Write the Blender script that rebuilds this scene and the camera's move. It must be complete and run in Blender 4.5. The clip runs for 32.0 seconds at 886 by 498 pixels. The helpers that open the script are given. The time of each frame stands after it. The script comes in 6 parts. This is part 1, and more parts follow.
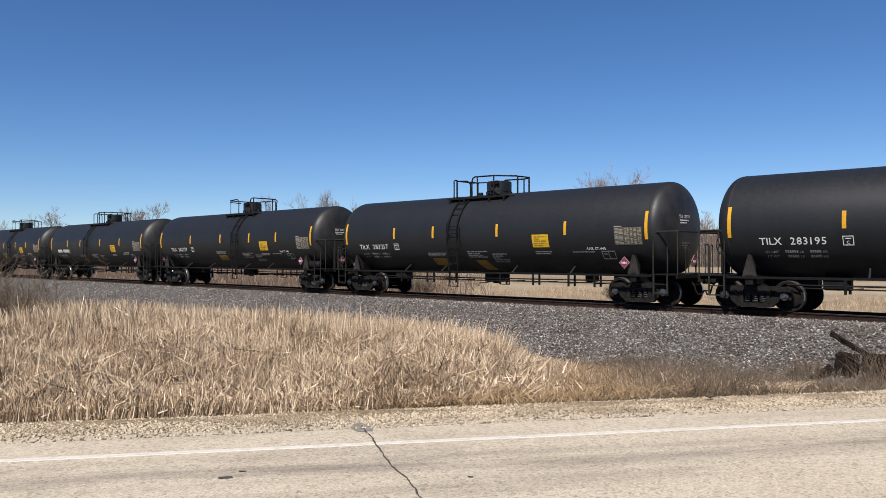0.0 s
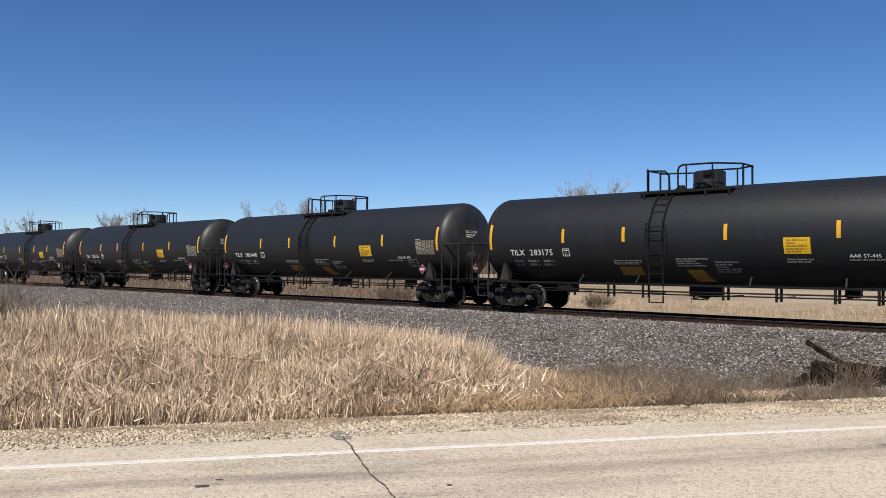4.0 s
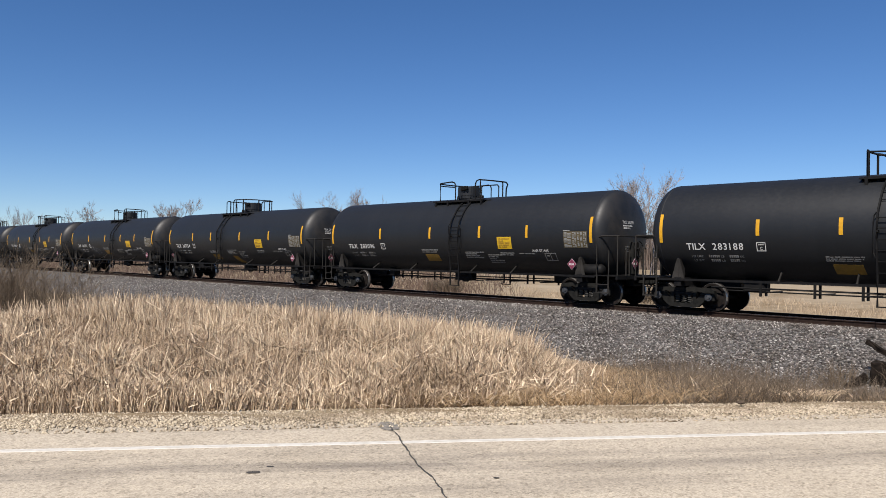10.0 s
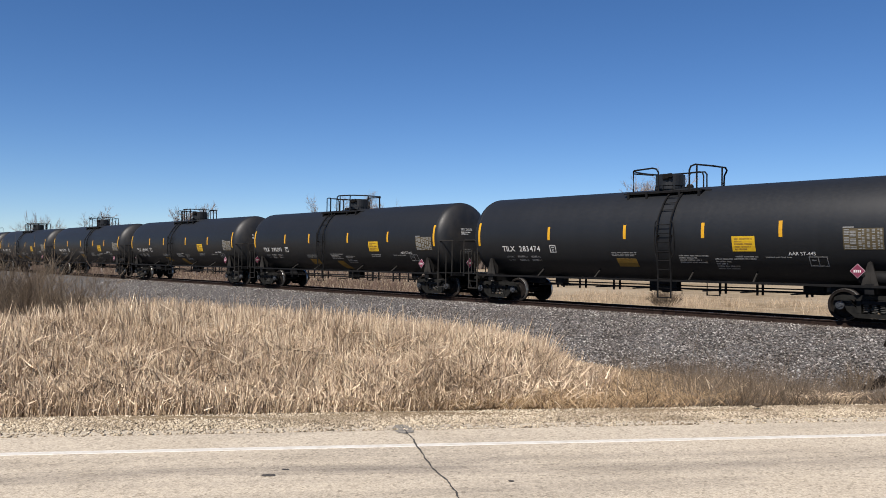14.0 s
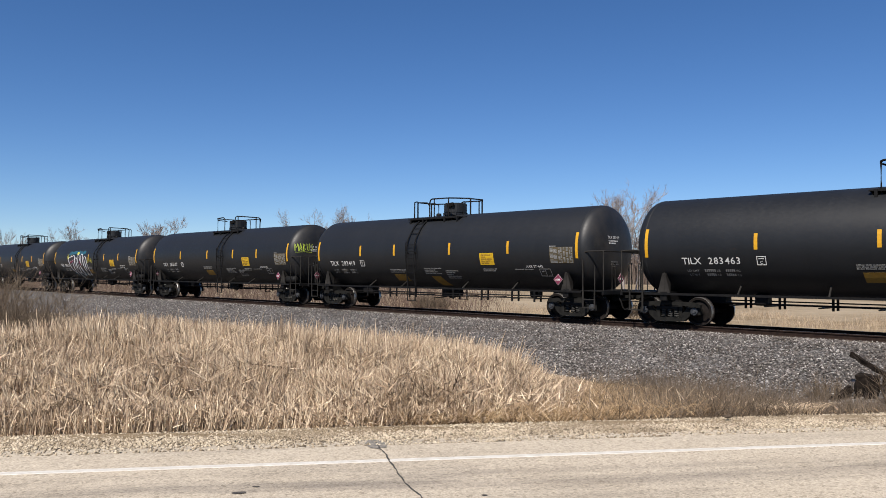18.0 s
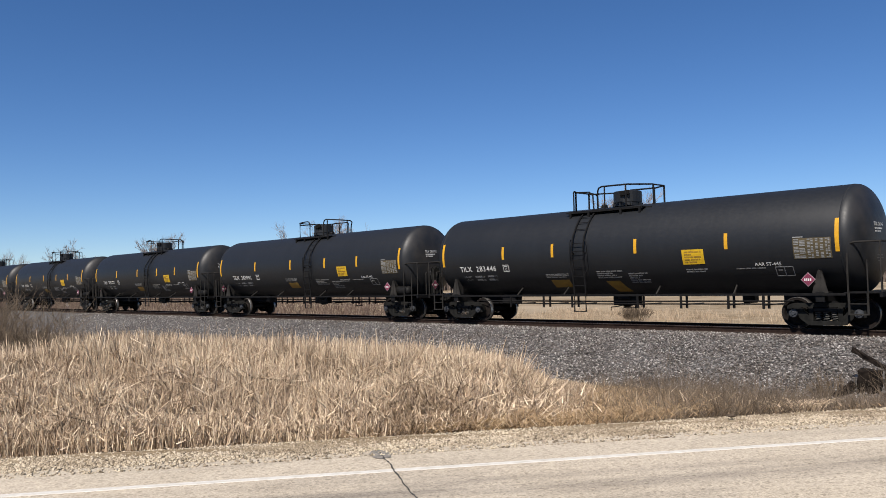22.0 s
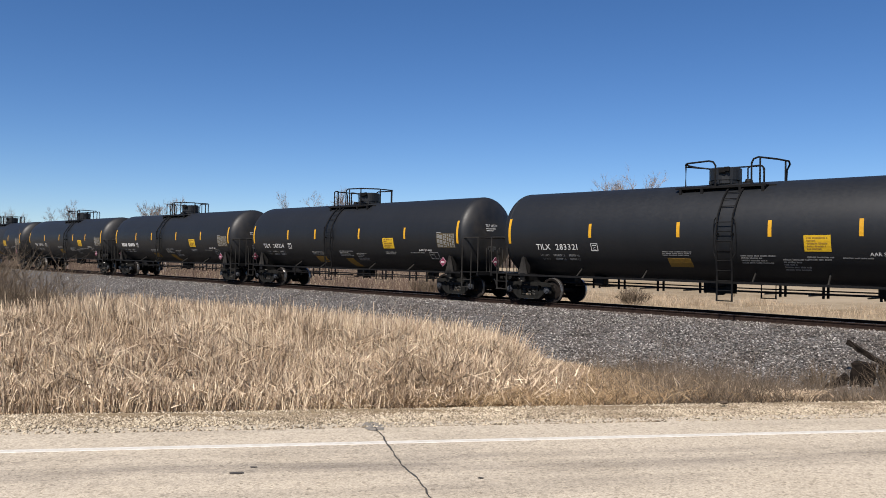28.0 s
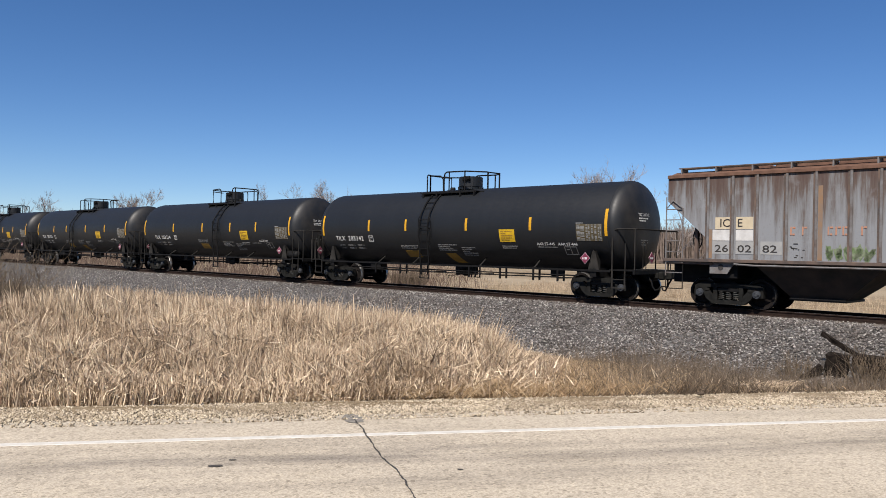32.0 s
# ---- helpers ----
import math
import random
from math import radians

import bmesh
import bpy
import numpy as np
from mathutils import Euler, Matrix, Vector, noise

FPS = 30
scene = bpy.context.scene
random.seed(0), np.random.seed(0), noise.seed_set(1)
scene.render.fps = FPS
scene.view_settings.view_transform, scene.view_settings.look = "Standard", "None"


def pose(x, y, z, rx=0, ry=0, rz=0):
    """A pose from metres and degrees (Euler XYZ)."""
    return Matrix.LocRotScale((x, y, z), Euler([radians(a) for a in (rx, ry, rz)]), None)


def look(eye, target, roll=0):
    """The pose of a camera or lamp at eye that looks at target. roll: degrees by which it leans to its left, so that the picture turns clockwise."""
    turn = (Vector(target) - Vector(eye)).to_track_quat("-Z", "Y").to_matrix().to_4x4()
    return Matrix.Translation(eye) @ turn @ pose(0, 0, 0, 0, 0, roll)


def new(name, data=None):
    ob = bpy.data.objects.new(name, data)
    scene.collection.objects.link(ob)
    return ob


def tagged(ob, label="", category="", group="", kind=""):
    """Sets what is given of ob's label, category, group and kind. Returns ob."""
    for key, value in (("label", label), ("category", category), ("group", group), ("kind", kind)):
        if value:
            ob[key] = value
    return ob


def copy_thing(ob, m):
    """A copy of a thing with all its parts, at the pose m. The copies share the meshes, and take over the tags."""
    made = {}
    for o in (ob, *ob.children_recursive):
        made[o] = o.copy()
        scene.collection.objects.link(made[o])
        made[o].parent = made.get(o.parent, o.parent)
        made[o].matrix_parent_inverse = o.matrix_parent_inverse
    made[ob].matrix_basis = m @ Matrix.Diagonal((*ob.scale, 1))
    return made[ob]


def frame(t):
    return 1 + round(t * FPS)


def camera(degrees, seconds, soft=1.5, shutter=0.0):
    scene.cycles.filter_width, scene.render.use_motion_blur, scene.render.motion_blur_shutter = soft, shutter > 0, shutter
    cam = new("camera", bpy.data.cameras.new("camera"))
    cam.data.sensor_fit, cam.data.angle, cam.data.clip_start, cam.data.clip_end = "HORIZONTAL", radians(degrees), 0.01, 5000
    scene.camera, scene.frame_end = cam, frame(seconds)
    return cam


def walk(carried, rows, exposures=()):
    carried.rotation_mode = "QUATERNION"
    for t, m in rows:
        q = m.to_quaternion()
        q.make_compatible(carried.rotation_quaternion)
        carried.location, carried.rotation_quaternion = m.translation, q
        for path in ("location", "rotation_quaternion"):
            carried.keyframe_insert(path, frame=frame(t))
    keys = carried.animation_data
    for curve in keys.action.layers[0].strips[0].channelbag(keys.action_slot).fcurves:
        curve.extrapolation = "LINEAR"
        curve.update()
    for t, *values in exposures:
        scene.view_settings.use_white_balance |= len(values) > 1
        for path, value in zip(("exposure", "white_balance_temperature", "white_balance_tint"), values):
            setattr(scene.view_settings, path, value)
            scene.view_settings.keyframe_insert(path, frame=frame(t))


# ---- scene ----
cam = camera(58.32, 32.0, soft=0.8)
PATH = [
    (0.0, pose(0, 0, 1.6, 90.61, -0.00, -0.00)),
    (0.5, pose(0, 0, 1.6, 90.72, -0.13, -0.18)),
    (1.0, pose(0, 0, 1.6, 90.83, -0.25, -0.41)),
    (1.5, pose(0, 0, 1.6, 90.98, -0.39, -0.70)),
    (2.0, pose(0, 0, 1.6, 91.09, -0.46, -1.06)),
    (2.5, pose(0, 0, 1.6, 91.15, -0.48, -1.46)),
    (3.0, pose(0, 0, 1.6, 91.13, -0.41, -1.74)),
    (3.5, pose(0, 0, 1.6, 91.12, -0.36, -1.74)),
    (5.5, pose(0, 0, 1.6, 91.38, -0.42, 0.56)),
    (6.0, pose(0, 0, 1.6, 91.34, -0.62, 0.91)),
    (6.5, pose(0, 0, 1.6, 91.32, -0.69, 1.03)),
    (7.0, pose(0, 0, 1.6, 91.21, -0.64, 0.97)),
    (7.5, pose(0, 0, 1.6, 91.04, -0.47, 0.91)),
    (8.0, pose(0, 0, 1.6, 90.87, -0.30, 0.95)),
    (8.5, pose(0, 0, 1.6, 90.66, -0.24, 1.20)),
    (9.0, pose(0, 0, 1.6, 90.52, -0.33, 1.50)),
    (9.5, pose(0, 0, 1.6, 90.50, -0.65, 1.82)),
    (10.0, pose(0, 0, 1.6, 90.60, -0.90, 2.11)),
    (10.5, pose(0, 0, 1.6, 90.71, -1.09, 2.28)),
    (11.0, pose(0, 0, 1.6, 90.81, -1.12, 2.45)),
    (11.5, pose(0, 0, 1.6, 90.87, -1.03, 2.65)),
    (12.0, pose(0, 0, 1.6, 90.90, -0.92, 2.85)),
    (12.5, pose(0, 0, 1.6, 90.88, -0.87, 3.08)),
    (13.0, pose(0, 0, 1.6, 90.85, -0.84, 3.24)),
    (13.5, pose(0, 0, 1.6, 90.81, -0.76, 3.23)),
    (15.5, pose(0, 0, 1.6, 90.77, -0.63, 2.27)),
    (16.0, pose(0, 0, 1.6, 90.93, -0.75, 1.91)),
    (16.5, pose(0, 0, 1.6, 91.16, -0.95, 1.57)),
    (17.0, pose(0, 0, 1.6, 91.44, -1.02, 1.28)),
    (17.5, pose(0, 0, 1.6, 91.65, -0.90, 1.15)),
    (18.0, pose(0, 0, 1.6, 91.80, -0.43, 1.11)),
    (18.5, pose(0, 0, 1.6, 91.88, 0.09, 1.09)),
    (19.0, pose(0, 0, 1.6, 91.82, 0.48, 1.11)),
    (19.5, pose(0, 0, 1.6, 91.81, 0.73, 1.18)),
    (20.0, pose(0, 0, 1.6, 91.82, 0.93, 1.19)),
    (20.5, pose(0, 0, 1.6, 91.88, 0.95, 1.15)),
    (21.0, pose(0, 0, 1.6, 92.05, 1.16, 1.07)),
    (21.5, pose(0, 0, 1.6, 92.20, 1.30, 1.00)),
    (22.0, pose(0, 0, 1.6, 92.36, 1.30, 1.06)),
    (22.5, pose(0, 0, 1.6, 92.52, 1.35, 1.27)),
    (23.0, pose(0, 0, 1.6, 92.64, 1.10, 1.67)),
    (23.5, pose(0, 0, 1.6, 92.65, 0.90, 2.22)),
    (24.0, pose(0, 0, 1.6, 92.52, 0.57, 2.78)),
    (24.5, pose(0, 0, 1.6, 92.27, 0.19, 3.24)),
    (25.0, pose(0, 0, 1.6, 91.97, -0.04, 3.47)),
    (25.5, pose(0, 0, 1.6, 91.67, -0.22, 3.36)),
    (27.5, pose(0, 0, 1.6, 90.78, -0.93, 1.36)),
    (28.0, pose(0, 0, 1.6, 90.63, -1.07, 1.03)),
    (28.5, pose(0, 0, 1.6, 90.52, -1.14, 0.84)),
    (29.0, pose(0, 0, 1.6, 90.49, -1.11, 0.68)),
    (29.5, pose(0, 0, 1.6, 90.50, -1.13, 0.43)),
    (30.0, pose(0, 0, 1.6, 90.50, -1.17, 0.13)),
    (30.5, pose(0, 0, 1.6, 90.44, -1.14, -0.10)),
    (31.0, pose(0, 0, 1.6, 90.38, -1.08, -0.24)),
    (31.5, pose(0, 0, 1.6, 90.25, -1.06, -0.31)),
    (32.0, pose(0, 0, 1.6, 90.10, -1.12, -0.42)),
]
walk(cam, PATH)

# ---- light ----
SUN_AZ, SUN_EL = 246, 50          # degrees, counter-clockwise from +x
world = bpy.data.worlds.new("sky")
scene.world = world
world.use_nodes = True
_nt = world.node_tree
_sky = _nt.nodes.new("ShaderNodeTexSky")
_sky.sky_type = "NISHITA"
_sky.sun_disc = False
_sky.sun_elevation = radians(SUN_EL)
_sky.altitude = 2500
_sky.sun_rotation = radians(90 - SUN_AZ)
_sky.air_density, _sky.dust_density, _sky.ozone_density = 1.0, 0.0, 2.0
_bg = _nt.nodes["Background"]
_bg.inputs[1].default_value = 0.0585
_hue = _nt.nodes.new("ShaderNodeHueSaturation")
_hue.inputs["Saturation"].default_value = 1.20
_nt.links.new(_sky.outputs[0], _hue.inputs["Color"])
_tint = _nt.nodes.new("ShaderNodeMix")
_tint.data_type, _tint.blend_type = "RGBA", "MULTIPLY"
_tint.inputs[0].default_value, _tint.inputs[7].default_value = 1.0, (0.915, 0.99, 1.15, 1)
_nt.links.new(_hue.outputs[0], _tint.inputs[6])
_nt.links.new(_tint.outputs[2], _bg.inputs[0])
sun = new("sun", bpy.data.lights.new("sun", "SUN"))
sun.data.energy, sun.data.angle, sun.data.color = 5.0, radians(0.53), (1.0, 0.93, 0.85)
_e, _a = radians(SUN_EL), radians(SUN_AZ)
sun.matrix_world = look((60 * math.cos(_a) * math.cos(_e), 60 * math.sin(_a) * math.cos(_e), 60 * math.sin(_e)), (0, 0, 0))
scene.view_settings.exposure = 0.65

# ---- plan ----
PHI = radians(-45.84)
U = Vector((math.sin(PHI), math.cos(PHI), 0))      # the way the train goes
V = Vector((math.cos(PHI), -math.sin(PHI), 0))     # away from the road, square to the track
TURN = math.degrees(math.atan2(-U.y, -U.x))        # turn of things laid along the track
LAT = 24.59                                        # track's middle
ZC, RT = 2.57, 1.58                                # tank's axis and radius
PITCH = 18.10                                      # a car's length over its couplers
ROAD_A = radians(11.4)
RD = Vector((math.cos(ROAD_A), math.sin(ROAD_A), 0))
RN = Vector((-math.sin(ROAD_A), math.cos(ROAD_A), 0))
LINE_OFF = RN.dot(Vector((-0.4, 6.88, 0)))         # edge line's distance from the camera


def run(t):
    """How far the train has gone at t seconds: the middle of the first car."""
    return 20.85 + 20.17072 * t + 0.0095253 * t ** 2 - 0.0002169 * t ** 3 + 0.0000045646 * t ** 4


def on_track(s, lat, z):
    return U * s + V * (LAT + lat) + Vector((0, 0, z))


def smooth(x, a, b):
    x = np.clip((x - a) / (b - a), 0, 1)
    return x * x * (3 - 2 * x)

# ---- materials ----
def material(name, color, rough=0.6, metal=0.0, spec=0.5):
    m = bpy.data.materials.new(name)
    m.use_nodes = True
    b = m.node_tree.nodes["Principled BSDF"]
    b.inputs["Base Color"].default_value = (*color, 1)
    b.inputs["Roughness"].default_value = rough
    b.inputs["Metallic"].default_value = metal
    b.inputs["Specular IOR Level"].default_value = spec
    return m


def node(m, kind, **inputs):
    n = m.node_tree.nodes.new(kind)
    for k, v in inputs.items():
        n.inputs[k.replace("_", " ")].default_value = v
    return n


def link(m, a, b):
    m.node_tree.links.new(a, b)


def shader(m):
    return m.node_tree.nodes["Principled BSDF"]


def coords(m, scale=(1, 1, 1), world=True):
    """Places in metres: of the world (Position), or of the thing's own mesh (Object)."""
    if world:
        src = m.node_tree.nodes.new("ShaderNodeNewGeometry").outputs["Position"]
    else:
        src = m.node_tree.nodes.new("ShaderNodeTexCoord").outputs["Object"]
    mp = node(m, "ShaderNodeMapping", Scale=scale)
    link(m, src, mp.inputs[0])
    return mp.outputs[0]


def noise_tex(m, vec, scale, detail=4.0, rough=0.6):
    n = node(m, "ShaderNodeTexNoise", Scale=scale, Detail=detail, Roughness=rough)
    link(m, vec, n.inputs["Vector"])
    return n.outputs["Fac"]


def ramp(m, fac, stops):
    r = m.node_tree.nodes.new("ShaderNodeValToRGB")
    while len(r.color_ramp.elements) < len(stops):
        r.color_ramp.elements.new(0.5)
    for e, (p, c) in zip(r.color_ramp.elements, stops):
        e.position, e.color = p, ((*c, 1) if not isinstance(c, float) else (c, c, c, 1))
    link(m, fac, r.inputs[0])
    return r.outputs[0]


def mix(m, a, b, fac, mode="MIX"):
    n = m.node_tree.nodes.new("ShaderNodeMix")
    n.data_type, n.blend_type = "RGBA", mode
    for sock, v in ((n.inputs[0], fac), (n.inputs[6], a), (n.inputs[7], b)):
        if isinstance(v, (int, float)):
            sock.default_value = v
        elif isinstance(v, tuple):
            sock.default_value = (*v, 1)
        else:
            link(m, v, sock)
    return n.outputs[2]


def paint(m, out):
    link(m, out, shader(m).inputs["Base Color"])


def bump(m, height, strength, distance):
    b = node(m, "ShaderNodeBump", Strength=strength, Distance=distance)
    link(m, height, b.inputs["Height"])
    link(m, b.outputs[0], shader(m).inputs["Normal"])


def random_tone(m):
    return m.node_tree.nodes.new("ShaderNodeNewGeometry").outputs["Random Per Island"]


def object_random(m):
    return m.node_tree.nodes.new("ShaderNodeObjectInfo").outputs["Random"]


def mat_tank():
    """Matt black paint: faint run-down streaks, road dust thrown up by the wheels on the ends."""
    m = material("tank_black", (0.010, 0.0105, 0.012), 0.5, 0, 0.36)
    v = coords(m, world=False)
    streak = noise_tex(m, coords(m, (2.2, 0.25, 0.25), world=False), 1.6, 5)
    fine = noise_tex(m, v, 9.0, 6)
    c = ramp(m, streak, [(0.3, (0.0056, 0.0065, 0.0080)), (0.75, (0.0078, 0.0089, 0.0108))])
    c = mix(m, c, (0.014, 0.0138, 0.0134), ramp(m, fine, [(0.55, 0.0), (0.85, 0.35)]))
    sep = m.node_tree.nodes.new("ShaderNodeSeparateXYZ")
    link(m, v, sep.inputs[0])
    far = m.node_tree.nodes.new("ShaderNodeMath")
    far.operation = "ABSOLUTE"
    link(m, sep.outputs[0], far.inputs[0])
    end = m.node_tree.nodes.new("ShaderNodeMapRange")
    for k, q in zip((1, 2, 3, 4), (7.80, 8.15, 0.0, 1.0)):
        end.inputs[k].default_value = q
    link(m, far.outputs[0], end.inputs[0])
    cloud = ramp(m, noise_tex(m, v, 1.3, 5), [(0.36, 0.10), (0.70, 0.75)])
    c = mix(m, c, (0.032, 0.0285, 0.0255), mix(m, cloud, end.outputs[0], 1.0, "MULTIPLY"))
    c = mix(m, c, (1.25, 1.25, 1.25), object_random(m), "MULTIPLY")
    paint(m, c)
    link(m, ramp(m, fine, [(0.2, 0.44), (0.8, 0.58)]), shader(m).inputs["Roughness"])
    bump(m, noise_tex(m, v, 0.8, 2), 0.12, 0.01)
    return m


def mat_worn(name, c0, c1, rough=0.6, metal=0.0, scale=6.0, spec=0.4):
    m = material(name, c0, rough, metal, spec)
    n = noise_tex(m, coords(m, world=False), scale, 6)
    paint(m, ramp(m, n, [(0.35, c0), (0.7, c1)]))
    bump(m, n, 0.3, 0.004)
    return m


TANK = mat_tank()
FRAME = mat_worn("frame_black", (0.0045, 0.0047, 0.0053), (0.0105, 0.0098, 0.0094), 0.6, spec=0.12)
GRIME = mat_worn("truck_grime", (0.0056, 0.0056, 0.0052), (0.0145, 0.0141, 0.0127), 0.8, spec=0.13)
SPRING = mat_worn("spring_steel", (0.030, 0.029, 0.027), (0.055, 0.052, 0.047), 0.6, spec=0.25)
CAP = mat_worn("bearing_cap", (0.020, 0.022, 0.026), (0.045, 0.048, 0.054), 0.5, spec=0.3)
WHEEL = mat_worn("wheel_rust", (0.0056, 0.0046, 0.0041), (0.0165, 0.0128, 0.0112), 0.7, spec=0.12)
TREAD = mat_worn("wheel_tread", (0.30, 0.29, 0.28), (0.45, 0.44, 0.43), 0.35, 0.9)
YELLOW = mat_worn("reflective_yellow", (0.50, 0.262, 0.010), (0.42, 0.215, 0.011), 0.45)
PANEL = mat_worn("panel_yellow", (0.49, 0.305, 0.009), (0.41, 0.25, 0.009), 0.55)
OCHRE = mat_worn("placard_ochre", (0.24, 0.135, 0.016), (0.18, 0.105, 0.018), 0.7)
WHITE = mat_worn("stencil_white", (0.576, 0.576, 0.56), (0.464, 0.464, 0.448), 0.6, 0, 14)
FADED = mat_worn("stencil_grey", (0.215, 0.215, 0.21), (0.13, 0.13, 0.126), 0.6, 0, 14)
DARKPLATE = mat_worn("stencil_dark", (0.05, 0.04, 0.02), (0.08, 0.06, 0.03), 0.6)
CARDRED = mat_worn("placard_red", (0.156, 0.0234, 0.0507), (0.109, 0.0195, 0.039), 0.5)
PLACARDEDGE = mat_worn("placard_edge", (0.312, 0.211, 0.242), (0.218, 0.156, 0.179), 0.6)
DUSTY = mat_worn("dusty_steel", (0.014, 0.0132, 0.0122), (0.031, 0.0285, 0.0262), 0.8, 0, 3, 0.12)
SOCKET = mat_worn("latch_dark", (0.004, 0.004, 0.004), (0.009, 0.008, 0.008), 0.8, 0, 8, 0.1)
# paler than the tank: the knuckle's highlight is put into the colour
SEAMGLINT = mat_worn("seam_glint", (0.013, 0.0142, 0.0165), (0.021, 0.022, 0.0245), 0.6, 0, 5, 0.12)
RAILSTEEL = mat_worn("rail_rust", (0.013, 0.0085, 0.007), (0.030, 0.019, 0.0145), 0.9, 0, 9, 0.10)
RAILTOP = mat_worn("rail_top", (0.10, 0.095, 0.09), (0.16, 0.15, 0.14), 0.5, 0.6)


# ---- mesh helpers ----
def part(name, bm, mat, parent=None, label="", smooth_faces=False):
    """Links a bmesh as one mesh object, under a thing or a part."""
    me = bpy.data.meshes.new(name)
    if smooth_faces:
        for f in bm.faces:
            f.smooth = True
    bm.to_mesh(me)
    bm.free()
    return part_of(name, me, mat, parent, label)


def part_of(name, me, mat, parent=None, label=""):
    if mat is not None and not me.materials:
        me.materials.append(mat)
    ob = new(name, me)
    ob.parent = parent
    if label:
        ob["label"] = label
    return ob


def mesh_from(name, verts, faces):
    me = bpy.data.meshes.new(name)
    me.from_pydata([tuple(v) for v in verts], [], faces)
    me.update()
    return me


def quads_mesh(name, verts, quads):
    """A mesh of quads from numpy arrays."""
    verts, quads = np.asarray(verts, np.float32), np.asarray(quads, np.int32)
    me = bpy.data.meshes.new(name)
    me.vertices.add(len(verts))
    me.vertices.foreach_set("co", verts.ravel())
    me.loops.add(quads.size)
    me.loops.foreach_set("vertex_index", quads.ravel())
    me.polygons.add(len(quads))
    me.polygons.foreach_set("loop_start", np.arange(0, quads.size, 4, dtype=np.int32))
    me.update(calc_edges=True)
    me.validate()
    return me


def box(bm, x0, x1, y0, y1, z0, z1, bevel=0.0, m=None):
    made = bmesh.ops.create_cube(bm, size=1, matrix=Matrix.LocRotScale(((x0 + x1) / 2, (y0 + y1) / 2, (z0 + z1) / 2), None,
                                                                   (abs(x1 - x0), abs(y1 - y0), abs(z1 - z0))))
    vs = made["verts"]
    if bevel:
        es = list({e for v in vs for e in v.link_edges})
        r = bmesh.ops.bevel(bm, geom=es, offset=bevel, segments=1, affect="EDGES")
        vs = list({v for f in r["faces"] for v in f.verts} | {v for v in vs if v.is_valid})
    if m is not None:
        bmesh.ops.transform(bm, matrix=m, verts=vs)
    return vs


def tube(bm, pts, r, sides=8, closed=False):
    """A round bar along points, with capped ends."""
    pts = [Vector(p) for p in pts]
    rings, n = [], len(pts)
    for i, p in enumerate(pts):
        a = pts[i] - pts[i - 1] if i else pts[1] - pts[0]
        b = pts[i + 1] - pts[i] if i < n - 1 else pts[i] - pts[i - 1]
        d = (a.normalized() + b.normalized()).normalized()
        q = d.to_track_quat("Z", "Y")
        rings.append([bm.verts.new(p + q @ Vector((r * math.cos(k * math.tau / sides), r * math.sin(k * math.tau / sides), 0))) for k in range(sides)])
    for i in range(n - 1):
        for k in range(sides):
            try:
                bm.faces.new((rings[i][k], rings[i][(k + 1) % sides], rings[i + 1][(k + 1) % sides], rings[i + 1][k]))
            except ValueError:
                pass
    bm.faces.new(rings[0][::-1])
    bm.faces.new(rings[-1])


def lathe(bm, profile, sides=32, m=None):
    """Turns (radius, z) pairs about z."""
    rings = []
    for r, z in profile:
        if r < 1e-6:
            rings.append([bm.verts.new((0, 0, z))])
        else:
            rings.append([bm.verts.new((r * math.cos(k * math.tau / sides), r * math.sin(k * math.tau / sides), z)) for k in range(sides)])
    for a, b in zip(rings, rings[1:]):
        for k in range(sides):
            ring = [a[k % len(a)], a[(k + 1) % sides % len(a)], b[(k + 1) % sides % len(b)], b[k % len(b)]]
            bm.faces.new(list(dict.fromkeys(ring)))
    if m is not None:
        bmesh.ops.transform(bm, matrix=m, verts=[v for r in rings for v in r])


def prism(bm, outline, y0, y1, m=None):
    """An outline in x, z pushed from y0 to y1."""
    a = [bm.verts.new((x, y0, z)) for x, z in outline]
    b = [bm.verts.new((x, y1, z)) for x, z in outline]
    n = len(a)
    bm.faces.new(a)
    bm.faces.new(b[::-1])
    for i in range(n):
        bm.faces.new((a[i], b[i], b[(i + 1) % n], a[(i + 1) % n]))
    if m is not None:
        bmesh.ops.transform(bm, matrix=m, verts=a + b)


def wrapped(x, z, lift):
    """A point on the tank's near side at height z."""
    a = math.asin(max(-0.999, min(0.999, (z - ZC) / RT)))
    return Vector((x, -(RT + lift) * math.cos(a), ZC + (RT + lift) * math.sin(a)))


def decal(bm, x0, x1, z0, z1, lift=0.006, lean=0.0, step=0.12):
    """A thin plate that follows the tank's round side."""
    n = max(1, int(abs(z1 - z0) / step))
    f, b = [], []
    for i in range(n + 1):
        z = z0 + (z1 - z0) * i / n
        dx = lean * i / n
        f.append([bm.verts.new(wrapped(x + dx, z, lift)) for x in (x0, x1)])
        b.append([bm.verts.new(wrapped(x + dx, z, lift - 0.005)) for x in (x0, x1)])
    for i in range(n):
        bm.faces.new((f[i][0], f[i][1], f[i + 1][1], f[i + 1][0]))
        bm.faces.new((f[i][0], f[i + 1][0], b[i + 1][0], b[i][0]))
        bm.faces.new((f[i][1], b[i][1], b[i + 1][1], f[i + 1][1]))
    bm.faces.new((f[0][0], b[0][0], b[0][1], f[0][1]))
    bm.faces.new((f[n][0], f[n][1], b[n][1], b[n][0]))


_letters = {}


